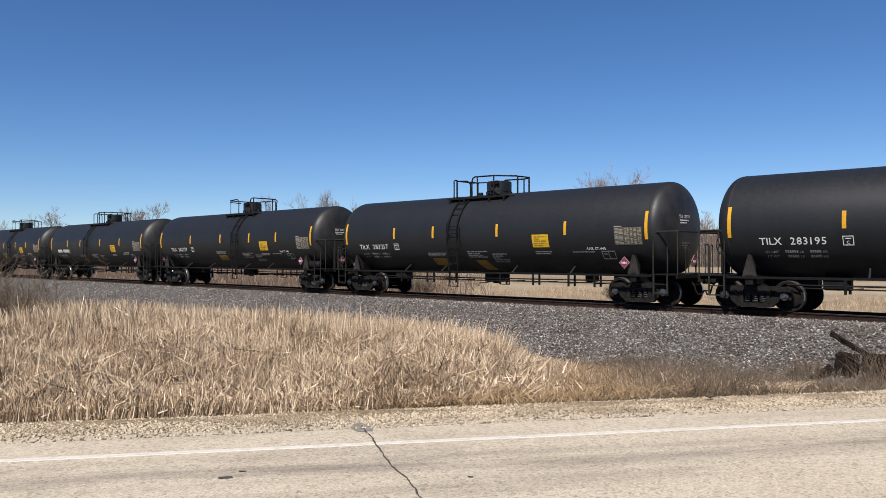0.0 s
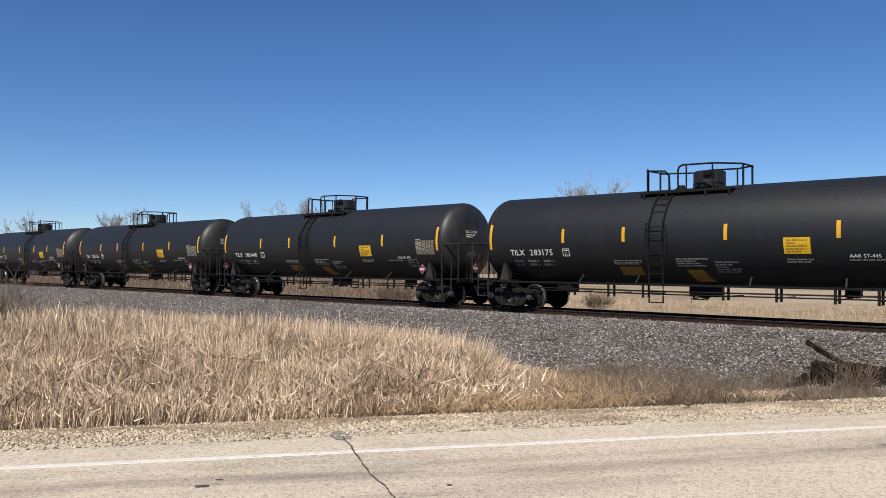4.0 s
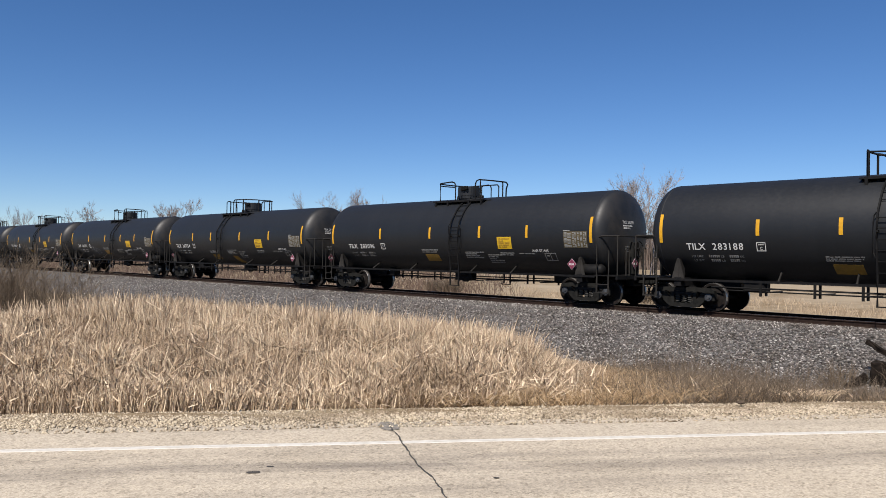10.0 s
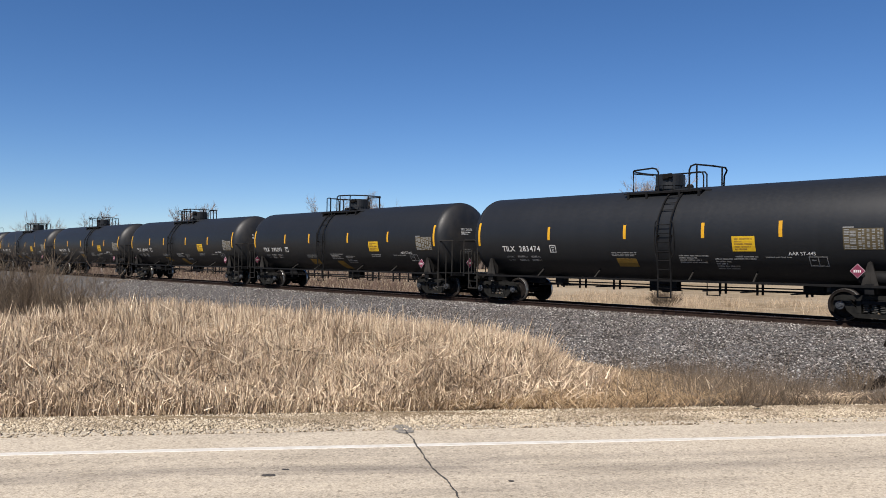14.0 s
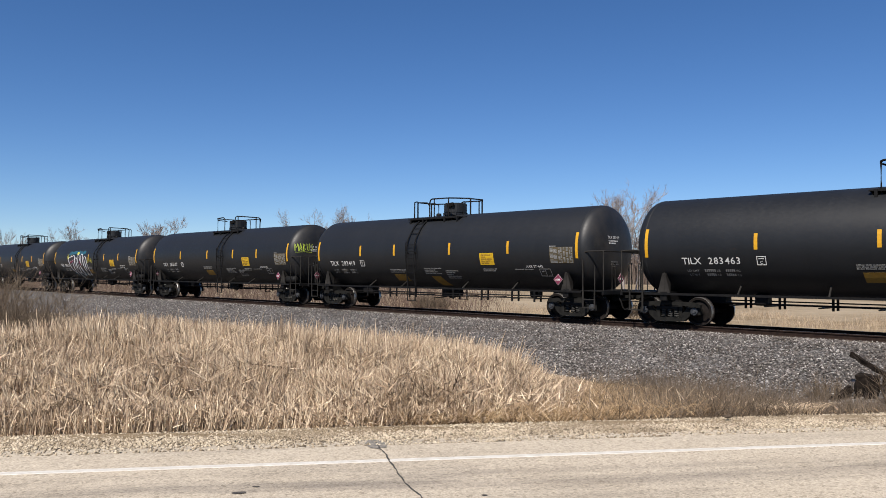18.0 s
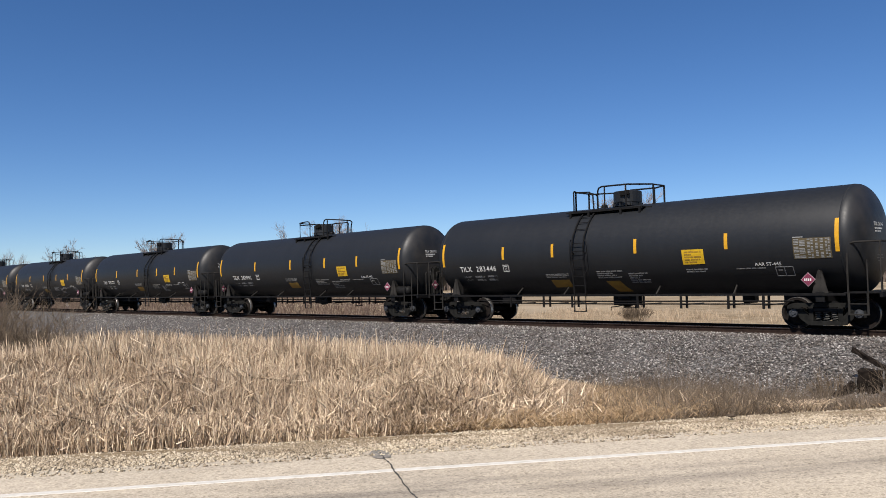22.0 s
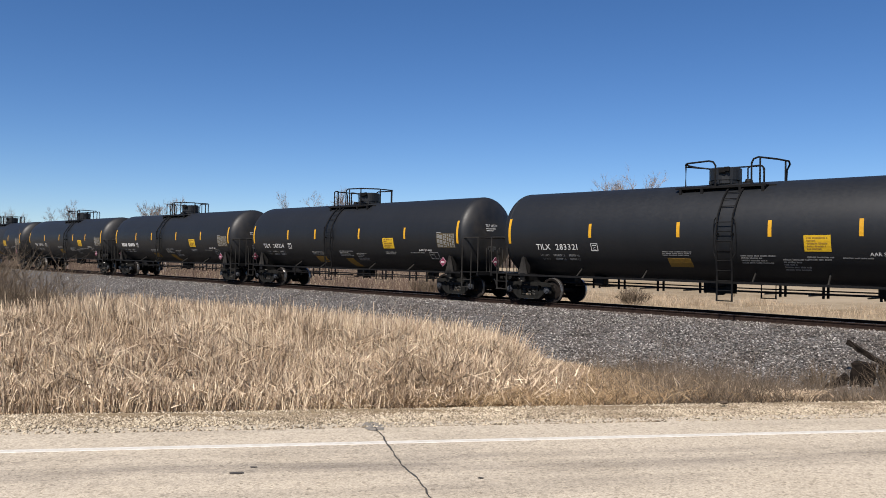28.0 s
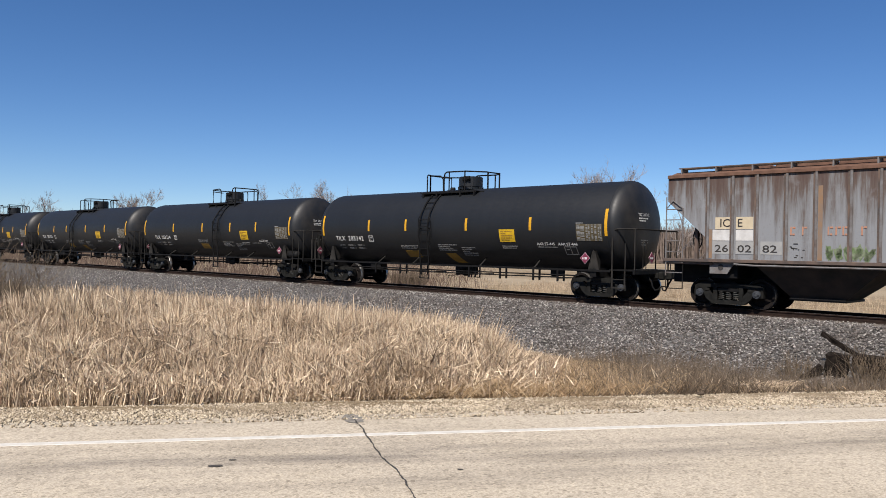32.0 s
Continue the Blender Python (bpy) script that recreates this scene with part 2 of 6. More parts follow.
def letters(text, height, stretch=1.0):
    """The flat outline mesh data of a text: (verts, faces, width), its lower left corner at the origin."""
    if (text, height, stretch) not in _letters:
        cu = bpy.data.curves.new("letters", "FONT")
        cu.body, cu.size, cu.resolution_u, cu.offset = text, 1.0, 2, 0.008
        ob = bpy.data.objects.new("letters", cu)
        scene.collection.objects.link(ob)
        dg = bpy.context.evaluated_depsgraph_get()
        me = bpy.data.meshes.new_from_object(ob.evaluated_get(dg))
        vs = [v.co.copy() for v in me.vertices]
        fs = [tuple(p.vertices) for p in me.polygons]
        bpy.data.objects.remove(ob)
        bpy.data.curves.remove(cu)
        bpy.data.meshes.remove(me)
        x0 = min(v.x for v in vs)
        k = height / 0.73
        vs = [((v.x - x0) * k * stretch, v.y * k) for v in vs]
        _letters[(text, height, stretch)] = (vs, fs, max(v[0] for v in vs))
    return _letters[(text, height, stretch)]


for _s in ("TILX", "AAR ST-445", "AAR ST-446", "C", "IC", "E", "LD LMT", "LT WT", "LB", "KG", "26", "02", "82", *"0123456789"):
    letters(_s, 1.0)


def number_outline(text):
    """Figures set side by side, one unit high."""
    vs, fs, x = [], [], 0.0
    for ch in text:
        v, f, w = letters(ch, 1.0)
        b = len(vs)
        vs += [(x + a + (0.05 if ch == "1" else 0.0), c) for a, c in v]
        fs += [tuple(b + i for i in q) for q in f]
        x += 0.60 if ch == "1" else 0.80
    return vs, fs, x - 0.12


def tank_text(name, text, x, z, height, mat, parent, width=None, lift=0.006):
    vs, fs, w = number_outline(text) if text.isdigit() else letters(text, 1.0)
    k = (width / w) if width else height
    me = mesh_from(name, [wrapped(x + vx * k, z + vz * height, lift) for vx, vz in vs], fs)
    return part_of(name, me, mat, parent)


# ---- tank cars ----
TRUCK_X, AXLE, WHEEL_R = 7.11, 0.89, 0.457
HALF_CYL, HEAD, ROUND = 7.75, 0.60, 0.85
FLIP = Matrix.Rotation(math.pi, 4, "Z")


def shell_profile(n=16):
    """Radius and place along the tank of one head, from its rim to its crown."""
    return [(RT * math.cos(a) ** ROUND if a < 1.57 else 0.0, HALF_CYL + HEAD * math.sin(a)) for a in (math.pi / 2 * i / n for i in range(n + 1))]


def head_point(y, z, lift=0.006):
    r = min(0.98, math.hypot(y, z - ZC) / RT)
    a = math.acos(r ** (1 / ROUND))
    return Vector((HALF_CYL + HEAD * math.sin(a) + lift, y, z))


def make_truck(car, x):
    """A two-axle truck: bolster, side frames, springs, bearings, wheelsets."""
    bm = bmesh.new()
    prism(bm, [(-0.22, 0.42), (0.22, 0.42), (0.24, 0.70), (0.16, 0.80), (-0.16, 0.80), (-0.24, 0.70)], -0.90, 0.90)
    box(bm, -0.33, 0.33, -1.10, 1.10, 0.50, 0.62, 0.02)
    lathe(bm, [(0, 0.92), (0.22, 0.92), (0.22, 0.80), (0, 0.80)], 16)
    truck = part("truck", bm, FRAME, car)
    truck.matrix_local = pose(x, 0, 0)
    top = [(-1.07, 0.54), (-1.07, 0.67), (-0.96, 0.73), (-0.56, 0.755), (0.56, 0.755), (0.96, 0.73), (1.07, 0.67), (1.07, 0.54), (0.90, 0.605), (0.48, 0.635), (-0.48, 0.635), (-0.90, 0.605)]
    arm = [(0.90, 0.60), (0.68, 0.62), (0.36, 0.27), (0.36, 0.13), (0.50, 0.13), (0.72, 0.31), (0.78, 0.46)]
    for side in (-1, 1):
        bm = bmesh.new()
        y0, y1 = side * 1.00 - 0.08, side * 1.00 + 0.08
        prism(bm, top, y0, y1)
        for e in (-1, 1):
            prism(bm, [(e * a, b) for a, b in arm], y0, y1)
            prism(bm, [(e * a, b) for a, b in ((0.34, 0.25), (0.45, 0.25), (0.47, 0.64), (0.34, 0.64))], y0 - 0.01, y1 + 0.01)
            prism(bm, [(e * a, b) for a, b in ((1.00, 0.36), (1.08, 0.36), (1.08, 0.56), (1.00, 0.56))], y0, y1)
            box(bm, e * 0.60, e * 0.74, y0 - 0.02, y1 + 0.02, 0.50, 0.60, 0.02)
        prism(bm, [(-0.42, 0.12), (0.42, 0.12), (0.42, 0.245), (-0.42, 0.245)], y0 - 0.02, y1 + 0.02)
        bmesh.ops.recalc_face_normals(bm, faces=bm.faces)
        part("side_frame", bm, GRIME, truck)
        for sx in (-0.22, 0.0, 0.22):
            bm = bmesh.new()
            pts = [(sx + 0.078 * math.cos(a), side * 1.03 + 0.06 * math.sin(a), 0.25 + 0.25 * a / (math.tau * 4)) for a in (i * math.tau / 6 for i in range(25))]
            tube(bm, pts, 0.019, 4)
            part("spring", bm, SPRING, truck)
        for wx in (-AXLE, AXLE):
            bm = bmesh.new()
            m = pose(wx, side * 1.0, WHEEL_R, 90 * -side if side > 0 else 90)
            lathe(bm, [(0, 0.17), (0.05, 0.17), (0.06, 0.15), (0.115, 0.145), (0.125, 0.12), (0.125, -0.10), (0, -0.10)], 14, m)
            for k in range(3):
                a = k * math.tau / 3
                lathe(bm, [(0, 0.185), (0.018, 0.185), (0.018, 0.14), (0, 0.14)], 6, m @ pose(0.075 * math.cos(a), 0.075 * math.sin(a), 0))
            part("bearing", bm, CAP, truck)
    for wx in (-AXLE, AXLE):
        bm = bmesh.new()
        for side in (-1, 1):
            m = pose(0, side * 0.755, 0, -90 if side > 0 else 90)
            lathe(bm, [(0.09, 0.08), (0.15, 0.075), (0.19, 0.02), (0.34, -0.01), (0.375, 0.065), (0.45, 0.07), (0.457, 0.06), (0.462, -0.04), (0.485, -0.06),
                       (0.485, -0.075), (0.38, -0.075), (0.34, -0.03), (0.16, -0.03), (0.09, -0.06)], 24, m)
        lathe(bm, [(0, -1.0), (0.085, -1.0), (0.085, 1.0), (0, 1.0)], 12, pose(0, 0, 0, 90))
        bmesh.ops.recalc_face_normals(bm, faces=bm.faces)
        me = bpy.data.meshes.new("wheelset")
        bm.to_mesh(me)
        bm.free()
        me.materials.append(WHEEL)
        me.materials.append(TREAD)
        for p in me.polygons:
            c = p.center
            if 0.440 < math.hypot(c.x, c.z) < 0.475 and abs(p.normal.y) < 0.6:
                p.material_index = 1
        w = part_of("wheelset", me, None, truck)
        w.matrix_local = pose(wx, 0, WHEEL_R)
    bm = bmesh.new()
    for s in (-1, 1):
        box(bm, s * 0.36, s * 0.44, -0.9, 0.9, 0.30, 0.42, 0.01)
        for y in (-0.755, 0.755):
            box(bm, s * 0.33, s * 0.43, y - 0.06, y + 0.06, 0.30, 0.60, 0.02)
    part("brake_beam", bm, FRAME, truck)


def make_running_gear(car, m, typ):
    """All of a tank car but its shell and paint marks; m turns it end for end."""
    def put(name, bm, mat, parent=None, label="", sm=False):
        bmesh.ops.transform(bm, matrix=m, verts=bm.verts)
        return part(name, bm, mat, parent or car, label, sm)

    # sills, saddles, couplers
    for e in (-1, 1):
        bm = bmesh.new()
        box(bm, e * 5.6, e * 8.62, -0.21, 0.21, 0.72, 1.08, 0.02)
        box(bm, e * 8.30, e * 8.62, -0.30, 0.30, 0.68, 1.10, 0.03)
        put("draft_sill", bm, FRAME)
        bm = bmesh.new()
        prism(bm, [(e * 7.11 - 0.12, 0.80), (e * 7.11 + 0.12, 0.80), (e * 7.11 + 0.12, 1.08), (e * 7.11 - 0.12, 1.08)], -1.46, 1.46)
        bmesh.ops.recalc_face_normals(bm, faces=bm.faces)
        put("body_bolster", bm, FRAME)
        for s in (-1, 1):
            bm = bmesh.new()
            prism(bm, [(e * 7.11 - 0.22, 1.04), (e * 7.11 + 0.22, 1.04), (e * 7.11 + 0.05, 1.66), (e * 7.11 - 0.02, 1.70), (e * 7.11 - 0.05, 1.66)], s * 1.40, s * 1.44)
            prism(bm, [(e * 7.11 - 0.03, 1.04), (e * 7.11 + 0.03, 1.04), (e * 7.11 + 0.03, 1.68), (e * 7.11 - 0.03, 1.68)], s * 1.05, s * 1.45)
            bmesh.ops.recalc_face_normals(bm, faces=bm.faces)
            put("saddle_bracket", bm, DUSTY)
        bm = bmesh.new()
        box(bm, e * 8.6, e * 8.86, -0.09, 0.09, 0.78, 0.98, 0.02)
        box(bm, e * 8.84, e * 9.03, -0.17, 0.10, 0.74, 1.02, 0.05)
        put("coupler", bm, GRIME)
        bm = bmesh.new()
        tube(bm, [(e * 8.62, -0.42, 0.82), (e * 8.74, -0.42, 0.70), (e * 8.80, -0.41, 0.50), (e * 8.86, -0.38, 0.40), (e * 8.96, -0.34, 0.42), (e * 9.02, -0.3, 0.52)], 0.028, 7)
        put("air_hose", bm, FRAME)
        # end platform and rails
        bm = bmesh.new()
        box(bm, e * 7.75, e * 8.72, -1.46, 1.46, 1.03, 1.07)
        box(bm, e * 8.64, e * 8.72, -1.46, 1.46, 0.93, 1.03)
        put("end_platform", bm, FRAME)
        for s in (-1, 1):
            bm = bmesh.new()
            tube(bm, [(e * 7.86, s * 1.47, 0.46), (e * 7.86, s * 1.47, 2.26), (e * 7.92, s * 1.47, 2.38), (e * 8.05, s * 1.47, 2.43), (e * 8.58, s * 1.47, 2.43),
                      (e * 8.70, s * 1.40, 2.43), (e * 8.72, s * 1.2, 2.43), (e * 8.72, 0, 2.43)], 0.026, 7)
            tube(bm, [(e * 8.69, s * 1.43, 1.05), (e * 8.69, s * 1.43, 2.43)], 0.022, 7)
            tube(bm, [(e * 8.36, s * 1.47, 0.46), (e * 8.36, s * 1.47, 1.95)], 0.020, 7)
            put("end_handrail", bm, DUSTY)
            bm = bmesh.new()
            tube(bm, [(e * 8.72, s * 0.75, 1.05), (e * 8.72, s * 0.75, 1.98), (e * 8.72, s * 0.78, 2.02), (e * 8.72, s * 0.92, 2.02), (e * 8.72, s * 0.95, 1.98), (e * 8.72, s * 0.95, 1.05)], 0.022, 6)
            put("grab_iron", bm, DUSTY)
            bm = bmesh.new()
            for z in (0.46, 0.74):
                tube(bm, [(e * 7.86, s * 1.47, z), (e * 8.36, s * 1.47, z)], 0.018, 6)
            box(bm, e * 7.84, e * 8.38, s * 1.44, s * 1.50, 0.44, 0.47)
            for x in (7.885, 8.335):
                tube(bm, [(e * x, s * 1.47, 0.45), (e * x, s * 1.47, 1.04)], 0.016, 5)
            put("sill_step", bm, DUSTY)
    # side rails with struts, hangers and rods
    for s in (-1, 1):
        bm = bmesh.new()
        box(bm, -7.8, 7.8, s * 1.44, s * 1.50, 1.00, 1.045)
        box(bm, -7.8, 7.8, s * 1.47, s * 1.50, 0.975, 1.00)
        put("side_rail", bm, FRAME)
        for x in (-3.85, -1.7, 2.0, 4.62):
            bm = bmesh.new()
            a, b = Vector((x, s * 1.47, 1.03)), Vector((x + 0.12 * s, s * 1.02, 1.40))
            b.y, b.z = s * (RT * math.cos(0.92) + 0.0), ZC - RT * math.sin(0.92)
            tube(bm, [a, b], 0.027, 6)
            put("side_strut", bm, DUSTY)
    for y, z in ((-0.95, 0.80), (-0.6, 0.70), (0.5, 0.76)):
        bm = bmesh.new()
        tube(bm, [(-6.2, y, z), (-1.2, y, z - 0.02), (6.2, y, z)], 0.024, 6)
        put("brake_pipe", bm, FRAME)
    for x in (-4.6, -3.0, -1.7, 1.0, 2.6, 4.2, 5.3):
        bm = bmesh.new()
        for y in (-0.97, -0.58):
            box(bm, x - 0.035, x + 0.035, y - 0.02, y + 0.02, 0.56, 0.99)
        box(bm, x - 0.025, x + 0.025, -0.97, 0.55, 0.66, 0.70)
        put("pipe_hanger", bm, FRAME)
    # outlet valve under the belly, skid and brake gear
    bm = bmesh.new()
    lathe(bm, [(0, 1.06), (0.34, 1.06), (0.34, 0.86), (0.18, 0.80), (0.16, 0.60), (0.10, 0.56), (0, 0.56)], 16)
    box(bm, -0.48, 0.5, -0.16, -0.12, 0.62, 1.05)
    box(bm, -0.48, 0.5, 0.12, 0.16, 0.62, 1.05)
    tube(bm, [(0.0, -0.1, 0.66), (0.1, -0.85, 0.60), (0.1, -1.2, 0.60), (0.1, -1.2, 0.48)], 0.022, 6)
    put("outlet_valve", bm, FRAME)
    bm = bmesh.new()
    lathe(bm, [(0, -0.62), (0.14, -0.60), (0.20, -0.5), (0.20, 0.5), (0.14, 0.60), (0, 0.62)], 16, pose(-7.36, 1.16, 1.24, 0, 90))
    put("air_reservoir", bm, FRAME, sm=True)
    bm = bmesh.new()
    box(bm, -5.3, -4.6, -0.7, -0.25, 0.66, 1.06, 0.05)
    put("brake_valve", bm, FRAME)
    bm = bmesh.new()
    box(bm, 4.1, 4.5, 0.2, 0.6, 0.7, 1.06, 0.05)
    put("brake_cylinder", bm, FRAME)
    # hand brake on one end
    bm = bmesh.new()
    box(bm, -8.72, -8.56, 0.12, 0.52, 1.1, 2.25, 0.03)
    bmesh.ops.create_cone(bm, segments=6, radius1=0.05, radius2=0.05, depth=0.12, cap_ends=True, matrix=pose(-8.78, 0.32, 2.0, 0, 90))
    pts = [(-8.82, 0.32 + 0.27 * math.cos(a), 2.0 + 0.27 * math.sin(a)) for a in (i * math.tau / 16 for i in range(17))]
    tube(bm, pts, 0.016, 5)
    for k in range(5):
        a = k * math.tau / 5
        tube(bm, [(-8.80, 0.32, 2.0), (-8.82, 0.32 + 0.27 * math.cos(a), 2.0 + 0.27 * math.sin(a))], 0.011, 4)
    put("hand_brake", bm, GRIME)
    # ladders up both sides
    lx0, lx1 = -1.14, -0.66
    for s in (-1, 1):
        bm = bmesh.new()
        arc = [(s * (RT + 0.05) * math.cos(a), ZC + (RT + 0.05) * math.sin(a)) for a in (radians(q) for q in (28, 38, 48, 57, 64))]
        low = [(s * 1.60, 0.46), (s * 1.60, 1.2), (s * 1.70, 2.0), (s * 1.68, 2.75), (s * 1.60, 3.08)]
        for x in (lx0, lx1):
            tube(bm, [(x, y, z) for y, z in low + arc], 0.031, 6)
        for z in (0.46, 0.76, 1.06, 1.36, 1.66, 1.96, 2.26, 2.56, 2.84):
            y = 1.60 if z < 1.2 else (1.60 + 0.1 * (z - 1.2) / 0.8 if z < 2 else 1.70 - 0.02 * (z - 2))
            tube(bm, [(lx0, s * y, z), (lx1, s * y, z)], 0.014, 5)
        for y, z in arc:
            tube(bm, [(lx0, y, z), (lx1, y, z)], 0.014, 5)
        box(bm, lx0 - 0.02, lx1 + 0.02, s * 1.57, s * 1.63, 0.44, 0.47)
        put("ladder", bm, FRAME)
        for x, q in ((lx0, -1), (lx1, 1)):
            bm = bmesh.new()
            box(bm, x - 0.025, x + 0.025, s * 1.50, s * 1.70, 2.45, 2.51)
            put("ladder_bracket", bm, FRAME)
            # dark bar bowed outward beside each ladder rail
            bm = bmesh.new()
            tube(bm, [(x + 0.02 * q, s * 1.68, 2.98), (x + 0.08 * q, s * 1.66, 2.90), (x + 0.11 * q, s * 1.65, 2.70), (x + 0.12 * q, s * 1.64, 2.3), (x + 0.10 * q, s * 1.62, 1.9), (x + 0.03 * q, s * 1.66, 1.76)], 0.016, 6)
            put("ladder_guard", bm, FRAME)
    make_platform(car, typ)


def make_platform(car, typ):
    """Walkway, rails, manway and valves on top of the tank."""
    def walk_rail(name, pts, r=0.028):
        bm = bmesh.new()
        tube(bm, pts, r, 7)
        return part(name, bm, FRAME, platform)

    zt = 3.98
    turned = typ == "B"
    x0, x1 = (-0.98, 1.86) if turned else (-1.70, 1.30)
    bm = bmesh.new()
    for y0, y1 in ((-0.98, -0.52), (0.52, 0.98)):
        box(bm, x0, x1, y0, y1, zt, zt + 0.025)
        for k in range(8):
            x = x0 + 0.1 + k * (x1 - x0 - 0.2) / 7
            box(bm, x - 0.015, x + 0.015, y0, y1, zt - 0.04, zt)
        box(bm, x0, x1, y0 - 0.02, y0, zt - 0.035, zt + 0.035)
        box(bm, x0, x1, y1, y1 + 0.02, zt - 0.035, zt + 0.035)
    box(bm, x0 - 0.14, x0 + 0.10, -0.98, 0.98, zt - 0.02, zt + 0.02)
    box(bm, x1 - 0.10, x1 + 0.20, -0.75, 0.75, zt - 0.02, zt + 0.02)
    for f in (0.02, 0.28, 0.72, 0.97):
        x = x0 + f * (x1 - x0)
        for s in (-1, 1):
            box(bm, x - 0.04, x + 0.04, s * 0.60, s * 1.02, 3.78, zt + 0.03)
    platform = part("platform", bm, FRAME, car)
    if turned:
        cx = 0.12
        # two hoops with the ladder's gap between them
        walk_rail("tall_handrail", [(-0.85, -0.80, zt), (-0.85, -0.80, 4.76), (-0.78, -0.86, 4.80), (0.02, -0.95, 4.82), (0.16, -0.95, 4.78), (0.24, -0.95, 4.66), (0.24, -0.95, zt)], 0.030)
        walk_rail("tall_handrail", [(-0.85, -0.80, 4.79), (-1.00, -0.30, 4.79), (-1.00, 0.30, 4.79), (-0.85, 0.90, 4.79), (0.9, 0.95, 4.79), (0.98, 0.95, 4.70), (0.98, 0.95, zt)])
        walk_rail("cross_handrail", [(-0.85, -0.78, 4.70), (-0.2, -0.55, 4.62)], 0.024)
        walk_rail("low_handrail", [(1.40, -0.95, zt), (1.40, -0.95, 4.66), (1.46, -0.95, 4.78), (1.60, -0.93, 4.83), (1.92, -0.40, 4.80), (2.06, 0.20, 4.78), (2.04, 0.34, 4.70), (1.94, 0.36, 4.52), (1.92, 0.36, zt - 0.02)], 0.030)
        walk_rail("low_handrail", [(1.64, -0.90, zt), (1.64, -0.90, 4.81)], 0.028)
        walk_rail("low_handrail", [(2.02, 0.05, zt - 0.02), (2.02, 0.05, 4.79)], 0.028)
        walk_rail("cross_handrail", [(0.86, 0.0, zt), (0.86, 0.0, 4.62), (0.92, 0.02, 4.68), (1.20, 0.06, 4.70), (1.30, 0.08, 4.66), (1.34, 0.08, 4.54), (1.34, 0.08, zt)], 0.026)
        vx = 0.95
    else:
        cx = 0.14
        for s in (-1, 1):
            walk_rail("tall_handrail", [(-0.48, s * 0.95, zt), (-0.48, s * 0.95, 4.66), (-0.44, s * 0.95, 4.77), (-0.32, s * 0.95, 4.82), (0.72, s * 0.95, 4.80), (1.36, s * 0.40, 4.78), (1.40, s * 0.34, 4.76)], 0.030)
            walk_rail("tall_handrail", [(0.66, s * 0.95, zt), (0.66, s * 0.95, 4.82)], 0.028)
            walk_rail("tall_handrail", [(1.38, s * 0.36, zt + 0.02), (1.38, s * 0.36, 4.77)], 0.034)
            walk_rail("tall_handrail", [(-0.20, s * 0.95, zt), (-0.20, s * 0.95, 4.80)], 0.026)
            walk_rail("low_handrail", [(-1.80, s * 0.42, zt), (-1.80, s * 0.42, 4.80)], 0.034)
            walk_rail("low_handrail", [(-1.66, s * 0.75, zt), (-1.66, s * 0.75, 4.74), (-1.74, s * 0.60, 4.80), (-1.80, s * 0.42, 4.80)], 0.028)
        for run_ in ([(-1.80, -0.42, 4.78), (-1.80, 0.42, 4.78)], [(-1.80, 0.42, 4.76), (-0.55, 0.80, 4.74), (-0.45, 0.80, 4.64), (-0.45, 0.80, zt)],
                     [(-1.80, -0.42, 4.78), (-1.2, -0.42, 4.74), (-1.05, -0.42, 4.6), (-1.02, -0.42, zt)], [(1.39, -0.35, 4.77), (1.39, 0.35, 4.77)]):
            walk_rail("cross_handrail", run_)
        vx = -0.76
    bm = bmesh.new()
    lathe(bm, [(0, 4.66), (0.46, 4.66), (0.50, 4.63), (0.50, 4.26), (0.48, 4.24), (0.48, 4.14), (0.42, 4.12), (0.42, 3.98), (0, 3.98)], 28, pose(cx, 0, 0))
    for k in range(8):
        box(bm, 0.47, 0.53, -0.03, 0.03, 4.12, 4.25, 0.0, pose(cx, 0, 0, 0, 0, k * 45))
    bmesh.ops.recalc_face_normals(bm, faces=bm.faces)
    manway = part("manway_housing", bm, TANK, car)
    bm = bmesh.new()
    box(bm, cx + 0.02, cx + 0.24, -0.56, -0.46, 4.46, 4.64, 0.02)
    box(bm, cx + 0.18, cx + 0.36, -0.53, -0.44, 4.50, 4.66, 0.02)
    part("latch", bm, SOCKET, manway)
    bm = bmesh.new()
    lathe(bm, [(0, 4.26), (0.10, 4.26), (0.12, 4.2), (0.12, 4.0), (0, 4.0)], 12, pose(vx, -0.12, 0))
    box(bm, vx - 0.2, vx + 0.22, -0.3, -0.10, 4.02, 4.14, 0.02)
    part("relief_valve", bm, FRAME, car)
    bm = bmesh.new()
    lathe(bm, [(0, 4.22), (0.07, 4.22), (0.07, 4.06), (0, 4.06)], 10, pose(vx - 0.28, 0.2, 0))
    part("vacuum_valve", bm, FRAME, car)


def bars(bm, x0, x1, z0, z1, rows, fill, seed, lift=0.006, breaks=3):
    """Lines of lettering too small to read, as short bars."""
    r = random.Random(seed)
    h = (z1 - z0) / rows
    for i in range(rows):
        z = z1 - (i + 1) * h + h * 0.28
        x, end = x0, x0 + (x1 - x0) * (fill[i % len(fill)])
        left = r.randint(3, 8)
        while x < end - 0.02:
            w = r.uniform(0.020, 0.034)
            decal(bm, x, x + w, z, z + h * r.choice((0.46, 0.52, 0.56)), lift)
            left -= 1
            x += w + 0.008
            if left == 0:
                left = r.randint(4, 10)
                x += 0.028


